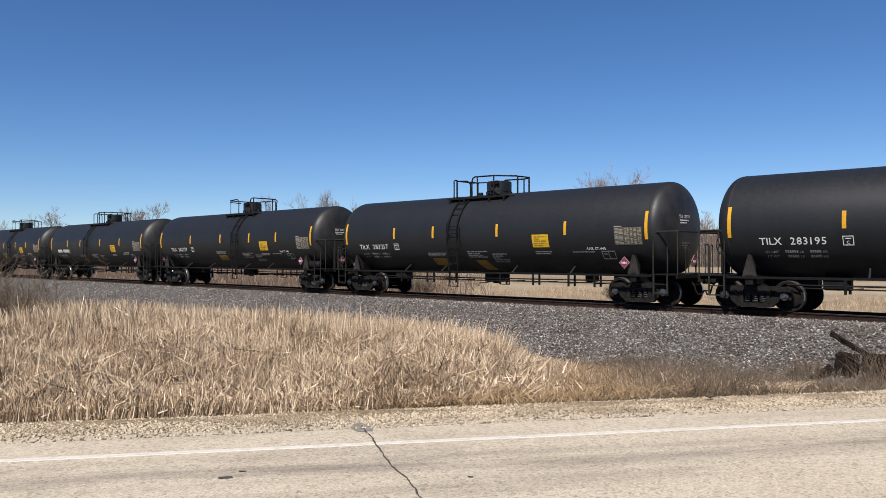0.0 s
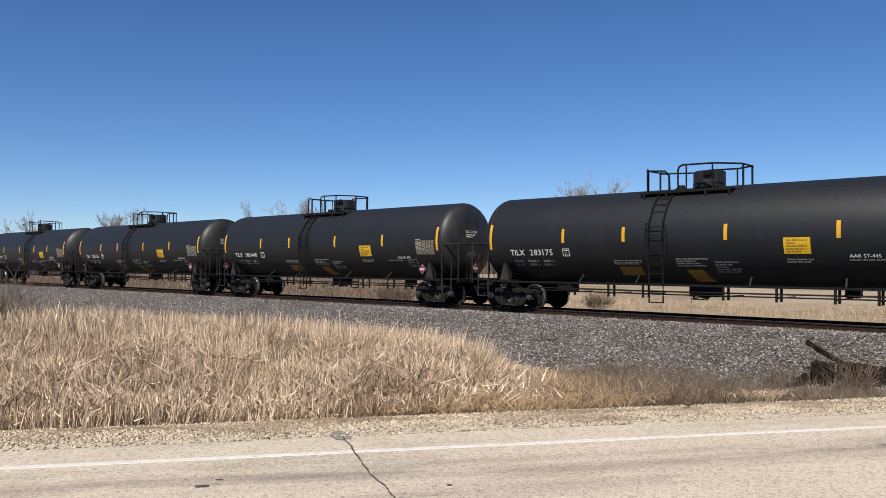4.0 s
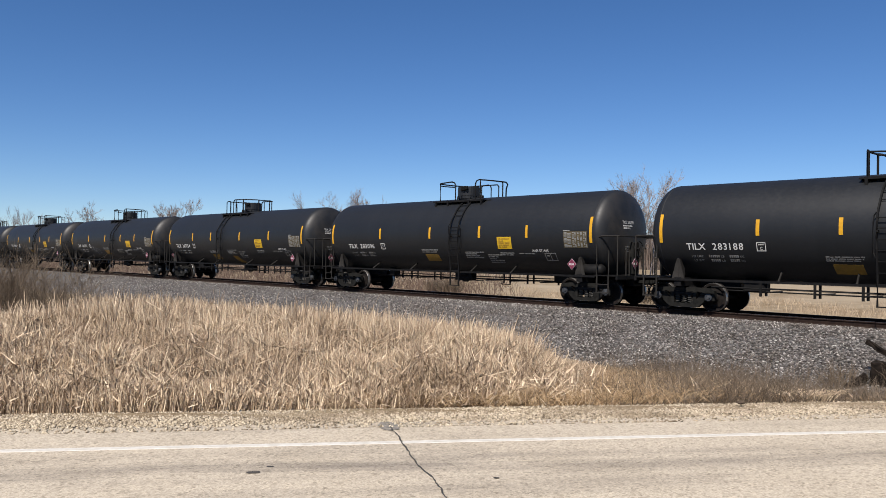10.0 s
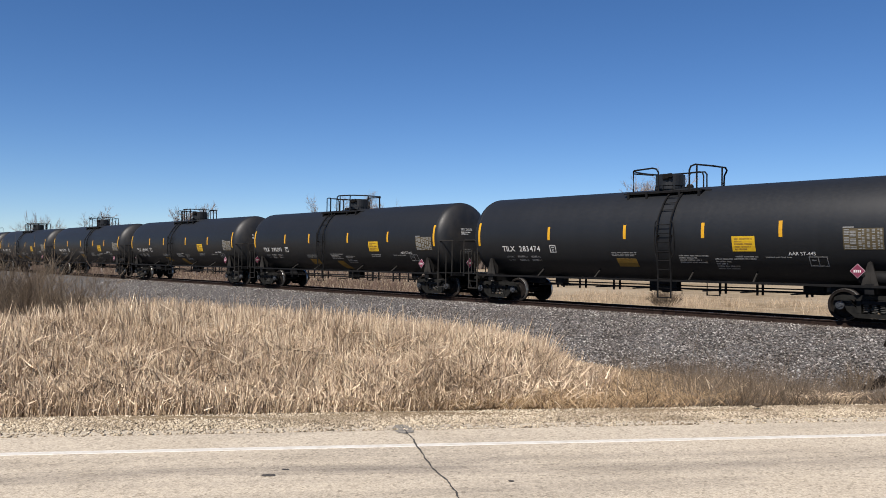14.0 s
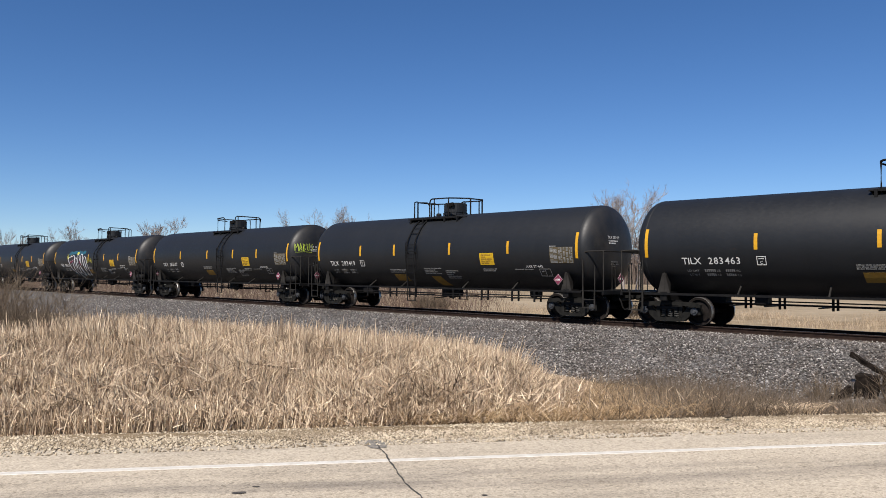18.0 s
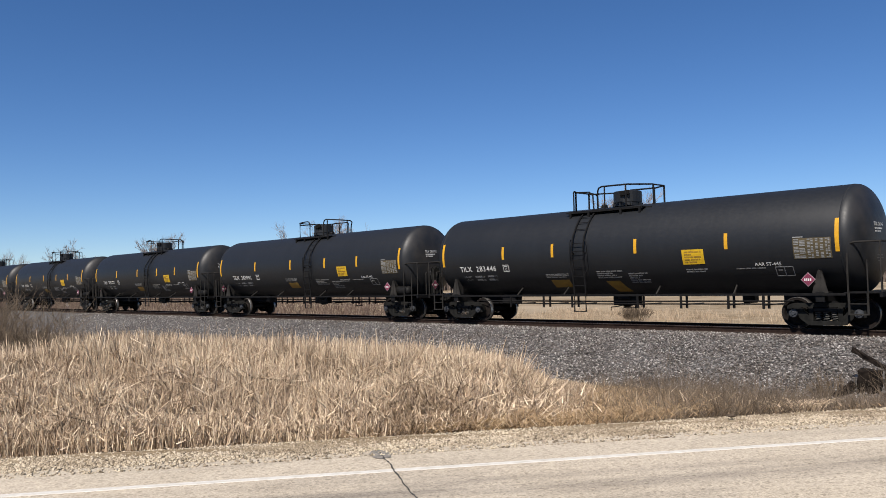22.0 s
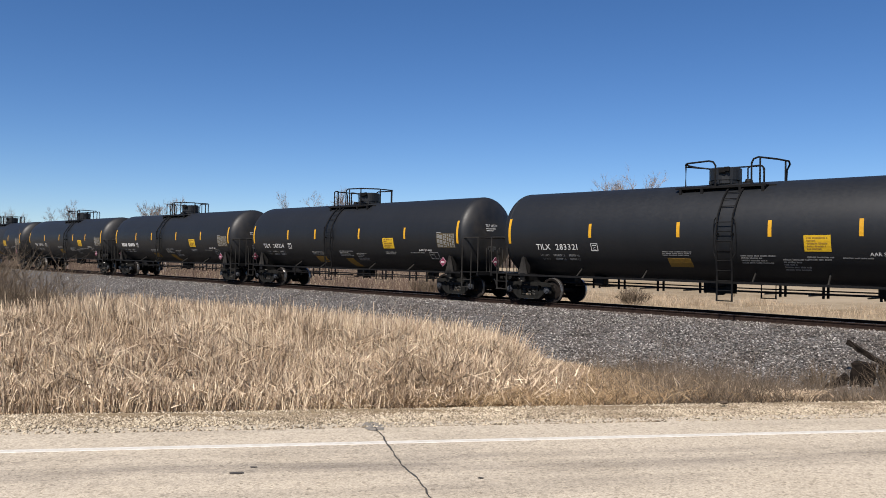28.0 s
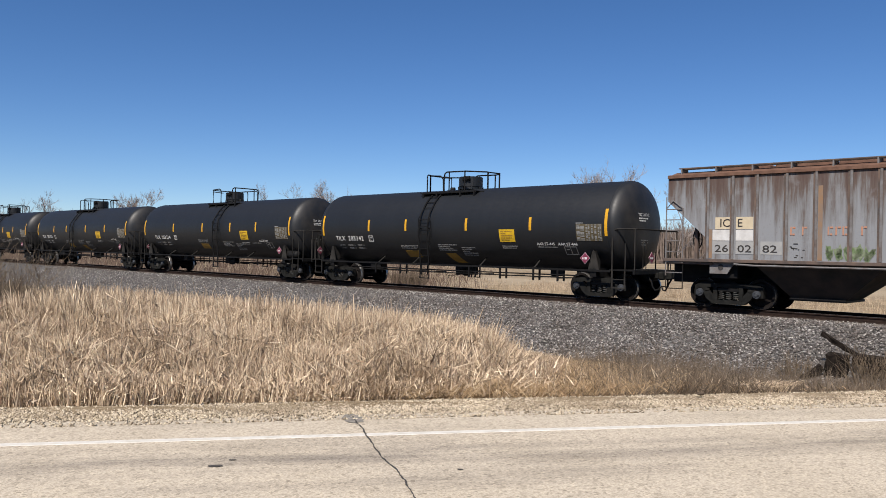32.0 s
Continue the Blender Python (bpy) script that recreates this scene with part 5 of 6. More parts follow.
def make_hopper():
    car = new("hopper_car")
    H, TOP = 1.55, 4.07
    side = [(-8.19, TOP), (-8.19, 3.28), (-6.82, 2.06), (-6.82, 1.46), (6.82, 1.46), (6.82, 2.06), (8.19, 3.28), (8.19, TOP)]
    bm = bmesh.new()
    prism(bm, side, -H, H)
    bmesh.ops.recalc_face_normals(bm, faces=bm.faces)
    part("body", bm, HOPPER, car, "grey steel body streaked with brown rust")
    # side posts and chords
    xs = [-6.86, -6.09, -5.36, -4.52, -3.72, -2.82, -2.09]
    for s in (-1, 1):
        for x in xs + [-1.3, -0.45, 0.4, 1.25, 2.05, 2.85, 3.7, 4.5, 5.35, 6.1, 6.85]:
            bm = bmesh.new()
            box(bm, x - 0.02, x + 0.05, s * H, s * (H + 0.05), 1.50, TOP - 0.06, 0.01)
            part("side_post", bm, RIBGREY, car)
            bm = bmesh.new()
            box(bm, x - 0.07, x - 0.02, s * H, s * (H + 0.03), 1.50, TOP - 0.06)
            part("post_flange", bm, RIBDARK, car)
        bm = bmesh.new()
        box(bm, -8.19, 8.19, s * H, s * (H + 0.06), TOP - 0.08, TOP + 0.03, 0.01)
        part("top_chord", bm, RUST, car)
        bm = bmesh.new()
        box(bm, -8.3, 8.3, s * (H - 0.02), s * (H + 0.07), 1.40, 1.50, 0.01)
        part("side_sill", bm, RIBDARK, car)
        bm = bmesh.new()
        tube(bm, [(-6.0, s * (H + 0.06), 1.36), (-5.4, s * (H + 0.08), 1.33), (6.0, s * (H + 0.08), 1.33)], 0.03, 6)
        part("side_pipe", bm, RIBGREY, car)
    # roof, hatches and running boards
    bm = bmesh.new()
    prism(bm, [(-H, TOP), (-1.0, TOP + 0.16), (0, TOP + 0.2), (1.0, TOP + 0.16), (H, TOP)], -8.19, 8.19, Matrix.Rotation(math.pi / 2, 4, "Z"))
    bmesh.ops.recalc_face_normals(bm, faces=bm.faces)
    part("roof", bm, RUST, car, "rust-brown curved roof")
    for s in (-1, 1):
        bm = bmesh.new()
        for k in range(5):
            y = s * (0.86 + k * 0.09)
            box(bm, -8.0, 8.0, y - 0.03, y + 0.03, TOP + 0.25, TOP + 0.28)
        part("running_board", bm, RIBDARK, car)
        for k in range(15):
            x = -7.9 + k * 1.13
            bm = bmesh.new()
            box(bm, x - 0.02, x + 0.02, s * 0.85, s * 1.27, TOP + 0.02, TOP + 0.26)
            part("board_bracket", bm, RIBGREY, car)
    for k in range(8):
        x = -6.3 + k * 1.8
        bm = bmesh.new()
        box(bm, x - 0.82, x + 0.82, -0.36, 0.36, TOP + 0.17, TOP + 0.34, 0.04)
        part("roof_hatch", bm, RUST, car)
    for e in (-1, 1):
        # end frame under the slope sheet
        bm = bmesh.new()
        box(bm, e * 6.7, e * 8.55, -H, H, 1.32, 1.42, 0.01)
        part("end_sill", bm, RIBDARK, car)
        bm = bmesh.new()
        box(bm, e * 4.9, e * 8.62, -0.25, 0.25, 0.72, 1.32, 0.02)
        part("draft_sill", bm, FRAME, car)
        bm = bmesh.new()
        box(bm, e * 6.0, e * 6.8, -1.35, 1.35, 0.92, 1.40, 0.02)
        part("body_bolster", bm, FRAME, car)
        for y in (-1.25, -0.45, 0.45, 1.25):
            bm = bmesh.new()
            box(bm, e * 7.30, e * 7.40, y - 0.05, y + 0.05, 1.44, 2.62)
            part("end_post", bm, RIBDARK, car)
        for s in (-1, 1):
            bm = bmesh.new()
            for x in (8.22, 7.66):
                tube(bm, [(e * x, s * (H + 0.03), 0.95 if x > 8 else 1.35), (e * x, s * (H + 0.03), 3.42 if x > 8 else 3.05)], 0.022, 6)
            for k in range(7):
                z = 1.05 + k * 0.33
                tube(bm, [(e * 8.22, s * (H + 0.03), z), (e * 7.66, s * (H + 0.03), z)], 0.016, 5)
            tube(bm, [(e * 8.22, s * (H + 0.03), 3.05), (e * 8.0, s * (H + 0.03), 3.30), (e * 7.8, s * (H + 0.03), 3.15), (e * 7.66, s * (H + 0.03), 3.05)], 0.016, 5)
            part("end_ladder", bm, RIBGREY, car, "pale painted end ladder")
            bm = bmesh.new()
            tube(bm, [(e * 8.22, s * H, 1.0), (e * 8.22, s * H, 0.55), (e * 7.66, s * H, 0.55), (e * 7.66, s * H, 1.3)], 0.02, 6)
            part("sill_step", bm, FRAME, car)
        bm = bmesh.new()
        box(bm, e * 8.6, e * 8.86, -0.09, 0.09, 0.78, 0.98, 0.02)
        box(bm, e * 8.84, e * 9.03, -0.10, 0.17, 0.74, 1.02, 0.05)
        part("coupler", bm, GRIME, car)
        bm = bmesh.new()
        tube(bm, [(e * 8.6, -0.42, 0.82), (e * 8.72, -0.42, 0.62), (e * 8.84, -0.4, 0.40), (e * 8.96, -0.36, 0.42), (e * 9.02, -0.32, 0.55)], 0.028, 6)
        part("air_hose", bm, FRAME, car)
        make_truck(car, e * 6.40)
    for x in (-3.68, 0.0, 3.68):
        bm = bmesh.new()
        a = [bm.verts.new(q) for q in ((x - 1.82, -1.5, 1.42), (x + 1.82, -1.5, 1.42), (x + 1.82, 1.5, 1.42), (x - 1.82, 1.5, 1.42))]
        b = [bm.verts.new(q) for q in ((x - 0.95, -0.75, 0.42), (x + 0.55, -0.75, 0.42), (x + 0.55, 0.75, 0.42), (x - 0.95, 0.75, 0.42))]
        for i in range(4):
            bm.faces.new((a[i], a[(i + 1) % 4], b[(i + 1) % 4], b[i]))
        bm.faces.new(b)
        bm.faces.new(a[::-1])
        bmesh.ops.recalc_face_normals(bm, faces=bm.faces)
        part("discharge_hopper", bm, DARKRUST, car)
        bm = bmesh.new()
        box(bm, x - 0.98, x + 0.58, -0.85, 0.85, 0.34, 0.42, 0.02)
        part("discharge_gate", bm, FRAME, car)
    bm = bmesh.new()
    prism(bm, [(-6.80, 1.06), (-6.25, 1.06), (-6.02, 1.42), (-6.80, 1.42)], -1.50, -1.44)
    bmesh.ops.recalc_face_normals(bm, faces=bm.faces)
    part("bolster_plate", bm, RIBGREY, car)
    # a black disc: the hole's inner shade is put into its colour
    bm = bmesh.new()
    lathe(bm, [(0, 0.012), (0.085, 0.012), (0.085, 0), (0, 0)], 14, pose(-6.45, -1.505, 1.26, 90))
    part("bolster_hole", bm, INK, car)
    # hand brake wheel
    bm = bmesh.new()
    tube(bm, [(-7.44, -1.0 + 0.30 * math.cos(a), 2.12 + 0.30 * math.sin(a)) for a in (i * math.tau / 18 for i in range(19))], 0.022, 5)
    for k in range(6):
        a = k * math.tau / 6
        tube(bm, [(-7.40, -1.0, 2.12), (-7.44, -1.0 + 0.3 * math.cos(a), 2.12 + 0.3 * math.sin(a))], 0.014, 4)
    part("hand_brake", bm, FRAME, car)
    # painted panels, reporting mark and number, tags, stains
    side_sheet("painted_panel", -6.62, -6.14, 2.40, 2.76, CREAM, car, 0.004)
    side_sheet("painted_panel", -5.98, -5.46, 2.40, 2.76, CREAM, car, 0.004)
    side_sheet("painted_panel", -6.70, -6.14, 2.06, 2.38, PALE, car, 0.004)
    side_sheet("painted_panel", -5.98, -5.46, 2.06, 2.38, PALE, car, 0.004)
    for a, b in ((-6.70, -6.14), (-5.98, -5.44), (-5.24, -4.62)):
        side_sheet("number_patch", a, b, 1.66, 2.04, GREYPATCH, car, 0.004)
    side_text("reporting_mark", "IC", -6.46, 2.47, 0.25, INK, car, 0.010)
    side_text("reporting_mark", "E", -5.92, 2.47, 0.25, INK, car, 0.010)
    for tx, x in (("26", -6.62), ("02", -5.92), ("82", -5.18)):
        side_text("car_number", tx, x, 1.72, 0.22, INK, car, 0.010, 0.42)
    side_sheet("orange_stain", -6.82, -6.71, 1.52, 2.40, ORANGE, car, 0.003)
    side_sheet("orange_stain", -3.66, -3.54, 1.52, 3.6, ORANGE, car, 0.003)
    for k, x in enumerate((-4.40, -4.08, -3.40, -3.20, -3.02, -2.55)):
        bm = bmesh.new()
        y = -1.562
        for a, b, c, d in ((0, 0.04, 0, 0.24), (0.06, 0.14, 0.19, 0.24), (0.06, 0.12, 0.0, 0.05))[:3 if k % 2 == 0 else 2]:
            box(bm, x + a, x + b, y, y + 0.004, 2.22 + c, 2.22 + d)
        part("spray_letter", bm, ORANGETAG, car, "faded orange sprayed stroke")
    r = random.Random(9)

    def flat(x, z, lift):
        return Vector((x, -1.556 - lift, z))

    for k in range(5):
        bm = bmesh.new()
        x, z = -3.44 + 0.25 * k, 1.56 + r.uniform(-0.02, 0.04)
        pts = [(x + r.uniform(-0.02, 0.22), z + 0.40 * (i % 2) * r.uniform(0.6, 1.0)) for i in range(6)]
        stroke(bm, pts, 0.12, 0.004 + 0.001 * k, False, flat)
        part("spray_letter", bm, GREENTAG, car, "faded green sprayed scrawl")
    bm = bmesh.new()
    for k in range(12):
        x, z = -4.42 + r.uniform(0, 0.42), 1.55 + r.uniform(0, 0.42)
        box(bm, x, x + r.uniform(0.03, 0.10), -1.562, -1.557, z, z + 0.022)
    part("scribble", bm, INK, car)
    return tagged(car, "rust-streaked grey covered hopper car coupled behind the tank cars", "hopper car")


# ---- land materials ----
def mat_blades(name, tones, rough=0.75):
    m = material(name, tones[0], rough, 0, 0.25)
    n = len(tones)
    c = ramp(m, random_tone(m), [(i / (n - 1), c) for i, c in enumerate(tones)])
    paint(m, mix(m, c, ramp(m, noise_tex(m, coords(m), 0.9, 3), [(0.36, (0.66, 0.62, 0.58)), (0.50, (0.92, 0.90, 0.88)), (0.66, (1.06, 1.05, 1.02))]), 1.0, "MULTIPLY"))
    return m


def along_road(m, scale):
    """Plan places turned to run along the road."""
    src = m.node_tree.nodes.new("ShaderNodeNewGeometry").outputs["Position"]
    mp = node(m, "ShaderNodeMapping", Scale=scale)
    mp.vector_type = "TEXTURE"
    mp.inputs["Rotation"].default_value = (0, 0, ROAD_A)
    mp.inputs["Scale"].default_value = tuple(1 / s for s in scale)
    link(m, src, mp.inputs[0])
    return mp.outputs[0]


def mat_road():
    m = material("asphalt_bleached", (0.4, 0.36, 0.29), 0.92, 0, 0.3)
    p = coords(m)
    grit = noise_tex(m, p, 60, 3, 0.7)
    speck = node(m, "ShaderNodeTexVoronoi", Scale=42.0)
    link(m, p, speck.inputs["Vector"])
    wide = noise_tex(m, along_road(m, (0.16, 1.1, 1)), 1.3, 5)
    blot = noise_tex(m, p, 0.9, 5)
    c = ramp(m, grit, [(0.30, (0.245, 0.207, 0.158)), (0.5, (0.41, 0.356, 0.280)), (0.72, (0.50, 0.444, 0.36))])
    tone = m.node_tree.nodes.new("ShaderNodeRGBToBW")
    link(m, speck.outputs["Color"], tone.inputs[0])
    c = mix(m, c, ramp(m, tone.outputs[0], [(0.0, (0.50, 0.48, 0.45)), (0.35, (0.92, 0.92, 0.92)), (0.6, (1.0, 1.0, 1.0)), (1.0, (1.22, 1.21, 1.18))]), 0.85, "MULTIPLY")
    c = mix(m, c, (0.70, 0.70, 0.71), ramp(m, wide, [(0.52, 0.0), (0.68, 0.85)]), "MULTIPLY")
    c = mix(m, c, (0.88, 0.87, 0.85), ramp(m, blot, [(0.45, 0.0), (0.7, 0.8)]), "MULTIPLY")
    # tyre-darkened bands along the lane
    sep = m.node_tree.nodes.new("ShaderNodeSeparateXYZ")
    link(m, along_road(m, (1, 1, 1)), sep.inputs[0])
    o = LINE_OFF
    band = m.node_tree.nodes.new("ShaderNodeMath")
    band.operation, band.inputs[1].default_value = "DIVIDE", 10.0
    link(m, sep.outputs[1], band.inputs[0])
    k = ramp(m, band.outputs[0], [((o - 3.2) / 10, 0.0), ((o - 2.7) / 10, 0.5), ((o - 2.1) / 10, 0.0), ((o - 1.15) / 10, 0.0), ((o - 0.75) / 10, 1.0), ((o - 0.30) / 10, 0.0)])
    k = mix(m, k, ramp(m, noise_tex(m, along_road(m, (0.35, 2.5, 1)), 1.6, 6), [(0.34, 0.0), (0.62, 1.0)]), 1.0, "MULTIPLY")
    c = mix(m, c, (0.50, 0.50, 0.52), k, "MULTIPLY")
    paint(m, c)
    bump(m, grit, 0.5, 0.004)
    return m


def mat_ground():
    m = material("ground_earth", (0.2, 0.15, 0.09), 0.95, 0, 0.2)
    p = coords(m)
    a, b, far = noise_tex(m, p, 14, 6), noise_tex(m, p, 0.7, 5), noise_tex(m, p, 0.035, 4)
    c = ramp(m, a, [(0.3, (0.091, 0.063, 0.035)), (0.6, (0.189, 0.14, 0.084)), (0.8, (0.266, 0.203, 0.126))])
    c = mix(m, c, (0.294, 0.238, 0.161), ramp(m, b, [(0.4, 0.0), (0.7, 0.8)]))
    c = mix(m, c, (0.322, 0.266, 0.189), ramp(m, far, [(0.42, 0.0), (0.6, 0.6)]))
    paint(m, c)
    bump(m, a, 0.6, 0.03)
    return m


def mat_ballast():
    m = material("ballast_stone", (0.2, 0.2, 0.2), 0.9, 0, 0.3)
    p = coords(m)
    v = node(m, "ShaderNodeTexVoronoi", Scale=17.0)
    link(m, p, v.inputs["Vector"])
    tone = m.node_tree.nodes.new("ShaderNodeRGBToBW")
    link(m, v.outputs["Color"], tone.inputs[0])
    c = ramp(m, tone.outputs[0], [(0.1, (0.035, 0.033, 0.033)), (0.5, (0.10, 0.095, 0.093)), (0.9, (0.21, 0.20, 0.195))])
    # shade in the gaps between stones, painted into the colour
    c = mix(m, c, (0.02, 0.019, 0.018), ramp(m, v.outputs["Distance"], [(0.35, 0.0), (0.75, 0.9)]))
    c = mix(m, c, (0.80, 0.74, 0.68), ramp(m, noise_tex(m, p, 0.6, 4), [(0.45, 0.0), (0.75, 0.8)]), "MULTIPLY")
    paint(m, c)
    bump(m, v.outputs["Distance"], -1.0, 0.05)
    return m


GROUND, ROAD, BALLAST = mat_ground(), mat_road(), mat_ballast()
LINEPAINT = mat_worn("line_paint", (0.521, 0.502, 0.465), (0.391, 0.363, 0.316), 0.8, 0, 12)
SEAL = mat_worn("crack_shadow", (0.0266, 0.0243, 0.0228), (0.0684, 0.0608, 0.0532), 0.95, 0, 20)
DIRT = mat_worn("dirt", (0.045, 0.034, 0.025), (0.10, 0.076, 0.055), 0.95, 0, 25, 0.1)
SMUDGE = mat_worn("tar_smudge", (0.10, 0.094, 0.087), (0.25, 0.225, 0.185), 0.95, 0, 18)
GRAVEL = mat_worn("limestone_fines", (0.38, 0.319, 0.22), (0.274, 0.22, 0.144), 0.95, 0, 40)
CHIP = mat_blades("limestone_chip", [(0.10, 0.08, 0.056), (0.36, 0.305, 0.225), (0.52, 0.455, 0.355), (0.42, 0.355, 0.262), (0.20, 0.162, 0.118), (0.46, 0.40, 0.31)], 0.9)
STONE = mat_blades("ballast_lump", [(0.026, 0.023, 0.022), (0.080, 0.071, 0.067), (0.130, 0.118, 0.112), (0.23, 0.214, 0.204), (0.075, 0.062, 0.056), (0.48, 0.462, 0.445), (0.040, 0.034, 0.031)], 0.85)
STRAW = mat_blades("straw", [(0.167, 0.114, 0.072), (0.400, 0.301, 0.204), (0.622, 0.500, 0.361), (0.757, 0.636, 0.476), (0.511, 0.398, 0.273), (0.245, 0.172, 0.112), (0.690, 0.569, 0.418), (0.334, 0.244, 0.163)])
# straw made darker and browner: the stand's inner shade is in these tones
SHADESTRAW = mat_blades("reed_litter", [(0.124, 0.086, 0.058), (0.285, 0.208, 0.145), (0.456, 0.353, 0.260), (0.190, 0.137, 0.095), (0.588, 0.480, 0.365)])
FARSTRAW = mat_blades("far_straw", [(0.20, 0.15, 0.10), (0.38, 0.30, 0.21), (0.52, 0.425, 0.31), (0.30, 0.225, 0.155)])
FARBRUSH = mat_blades("far_brush", [(0.075, 0.0502, 0.0391), (0.115, 0.08, 0.0628), (0.141, 0.1, 0.08), (0.0904, 0.0628, 0.0502)])
RUSTGRASS = mat_blades("rust_grass", [(0.158, 0.100, 0.054), (0.307, 0.210, 0.118), (0.419, 0.300, 0.175), (0.233, 0.155, 0.088), (0.512, 0.400, 0.258)])
TWIG = mat_blades("twig", [(0.050, 0.038, 0.027), (0.110, 0.084, 0.059), (0.182, 0.143, 0.104), (0.079, 0.060, 0.044), (0.259, 0.205, 0.151)])
BUSH = mat_blades("bush_twig", [(0.0702, 0.053, 0.0367), (0.148, 0.113, 0.078), (0.234, 0.183, 0.129), (0.101, 0.078, 0.0546)])
BARK = mat_worn("bark", (0.20, 0.172, 0.160), (0.28, 0.245, 0.228), 0.9, 0, 2)
WOODS = mat_blades("far_wood", [(0.118, 0.094, 0.082), (0.142, 0.112, 0.096), (0.162, 0.128, 0.108), (0.130, 0.103, 0.088)])
CREOSOTE = mat_worn("creosote", (0.006, 0.0048, 0.004), (0.022, 0.017, 0.0135), 0.95, 0, 8, 0.08)
TIEWOOD = mat_worn("tie_wood", (0.055, 0.042, 0.032), (0.12, 0.095, 0.075), 0.9, 0, 6)

# ---- the land ----
build_ground()
road = build_road()
build_track()
build_reeds()
build_thatch()
build_stones()
build_far_field()
build_trees()
build_shrubs()
old_timbers()


def road_cracks():
    """A crack across the lane, a tar smudge at its end, oil spots."""
    r = random.Random(2)
    cr = bmesh.new()
    prev, n = None, 120
    a, b = Vector((-0.77, 7.56, 0)), Vector((0.32, 3.55, 0))
    across = Vector((b - a).normalized().yx.to_3d())
    across.y = -across.y
    off = 0.0
    for i in range(n + 1):
        f = i / n
        off = off * 0.9 + r.uniform(-0.007, 0.007)
        w = r.uniform(0.002, 0.008) * (1.25 - 0.4 * f)
        c = a.lerp(b, f) + across * off
        row = [cr.verts.new((c + across * s * w).to_tuple()[:2] + (0.008,)) for s in (-1, 1)]
        if prev:
            cr.faces.new((prev[0], prev[1], row[1], row[0]))
        prev = row
    bmesh.ops.recalc_face_normals(cr, faces=cr.faces)
    part("crack", cr, SEAL, road, "dark open crack across the lane")

    def blot(name, at, rx, ry, turn, mat, label):
        bm = bmesh.new()
        k = 22
        vs = []
        for i in range(k):
            q = i * math.tau / k
            j = r.uniform(0.88, 1.10)
            p = Vector((rx * j * math.cos(q), ry * j * math.sin(q), 0))
            p.rotate(Euler((0, 0, turn)))
            vs.append(bm.verts.new((at[0] + p.x, at[1] + p.y, 0.005)))
        bm.faces.new(vs)
        part(name, bm, mat, road, label)
    blot("tar_smudge", (-0.76, 7.47), 0.10, 0.19, 0.3, SMUDGE, "grey smudge at the crack's end")
    blot("oil_spot", (-1.58, 5.78), 0.055, 0.028, 0.2, SEAL, "small dark oil spot")
    blot("oil_spot", (-1.50, 5.95), 0.03, 0.012, 0.1, SEAL, "small dark oil spot")
    blot("oil_spot", (0.20, 5.80), 0.022, 0.016, 0.2, SEAL, "small dark oil spot")
    # a fine second crack farther along
    cr = bmesh.new()
    prev = None
    a, b = Vector((4.1, 7.1, 0)), Vector((5.6, 5.4, 0))
    for i in range(50):
        c = a.lerp(b, i / 49) + Vector((r.uniform(-0.02, 0.02), r.uniform(-0.01, 0.01), 0))
        row = [cr.verts.new((c.x + s * 0.006, c.y + s * 0.004, 0.007)) for s in (-1, 1)]
        if prev:
            cr.faces.new((prev[0], prev[1], row[1], row[0]))
        prev = row
    bmesh.ops.recalc_face_normals(cr, faces=cr.faces)
    part("hair_crack", cr, SEAL, road, "fine crack in the lane")


road_cracks()

# a clod on the shoulder
bm = bmesh.new()
bmesh.ops.create_icosphere(bm, subdivisions=2, radius=0.042)
for v in bm.verts:
    v.co = Vector((v.co.x * 1.2, v.co.y, v.co.z * 0.6)) * random.Random(int(v.co.x * 900 + v.co.z * 5000)).uniform(0.75, 1.2)
ob = part("dirt_clod", bm, DIRT)
ob.location = (3.06, 9.12, 0.012)
tagged(ob, "dark clod of dirt on the gravel shoulder", "clod")

# crossties under the rails
bm = bmesh.new()
box(bm, -0.115, 0.115, -1.32, 1.32, -0.36, -0.172, 0.012)
_tie = None
for k in range(150):
    s = -8 + k * 0.51
    at = on_track(s, random.Random(k).uniform(-0.03, 0.03), 0)
    if _tie is None:
        _tie = part("crosstie", bm, TIEWOOD, None)
        ob = _tie
    else:
        ob = part_of("crosstie", _tie.data, None, None)
    ob.parent = bpy.data.objects["ballast_bed"]
    ob.matrix_world = pose(at.x, at.y, random.Random(k + 7).uniform(-0.012, 0.008), 0, 0, TURN + random.Random(k + 3).uniform(-1, 1))

# ---- the train ----
TYPES = "AABAAAAABBABABAABBBBABBBBAAAABAABBABA"
NUMBERS = ("283217 283195 283371 283163 283448 283175 283209 283350 283095 283202 283154 283096 283188 283285 283392 283203 283474 283234 283331 283107 "
           "283419 283463 283201 283122 283092 283446 283334 283241 283198 283292 - 283214 283321 283218 283132 283224 283342").split()
TWO_STANDARDS = (2, 5, 7, 18, 26, 36)
CARS, protos = [], {}
for j in range(-6, 37):
    typ = TYPES[j] if j >= 0 else "BBBBAB"[j + 6]
    if j == -1:
        typ = "B"
    if typ in protos:
        car = copy_thing(protos[typ], Matrix())
    else:
        car = protos[typ] = make_tank_car(typ)
    CARS.append([j, car])


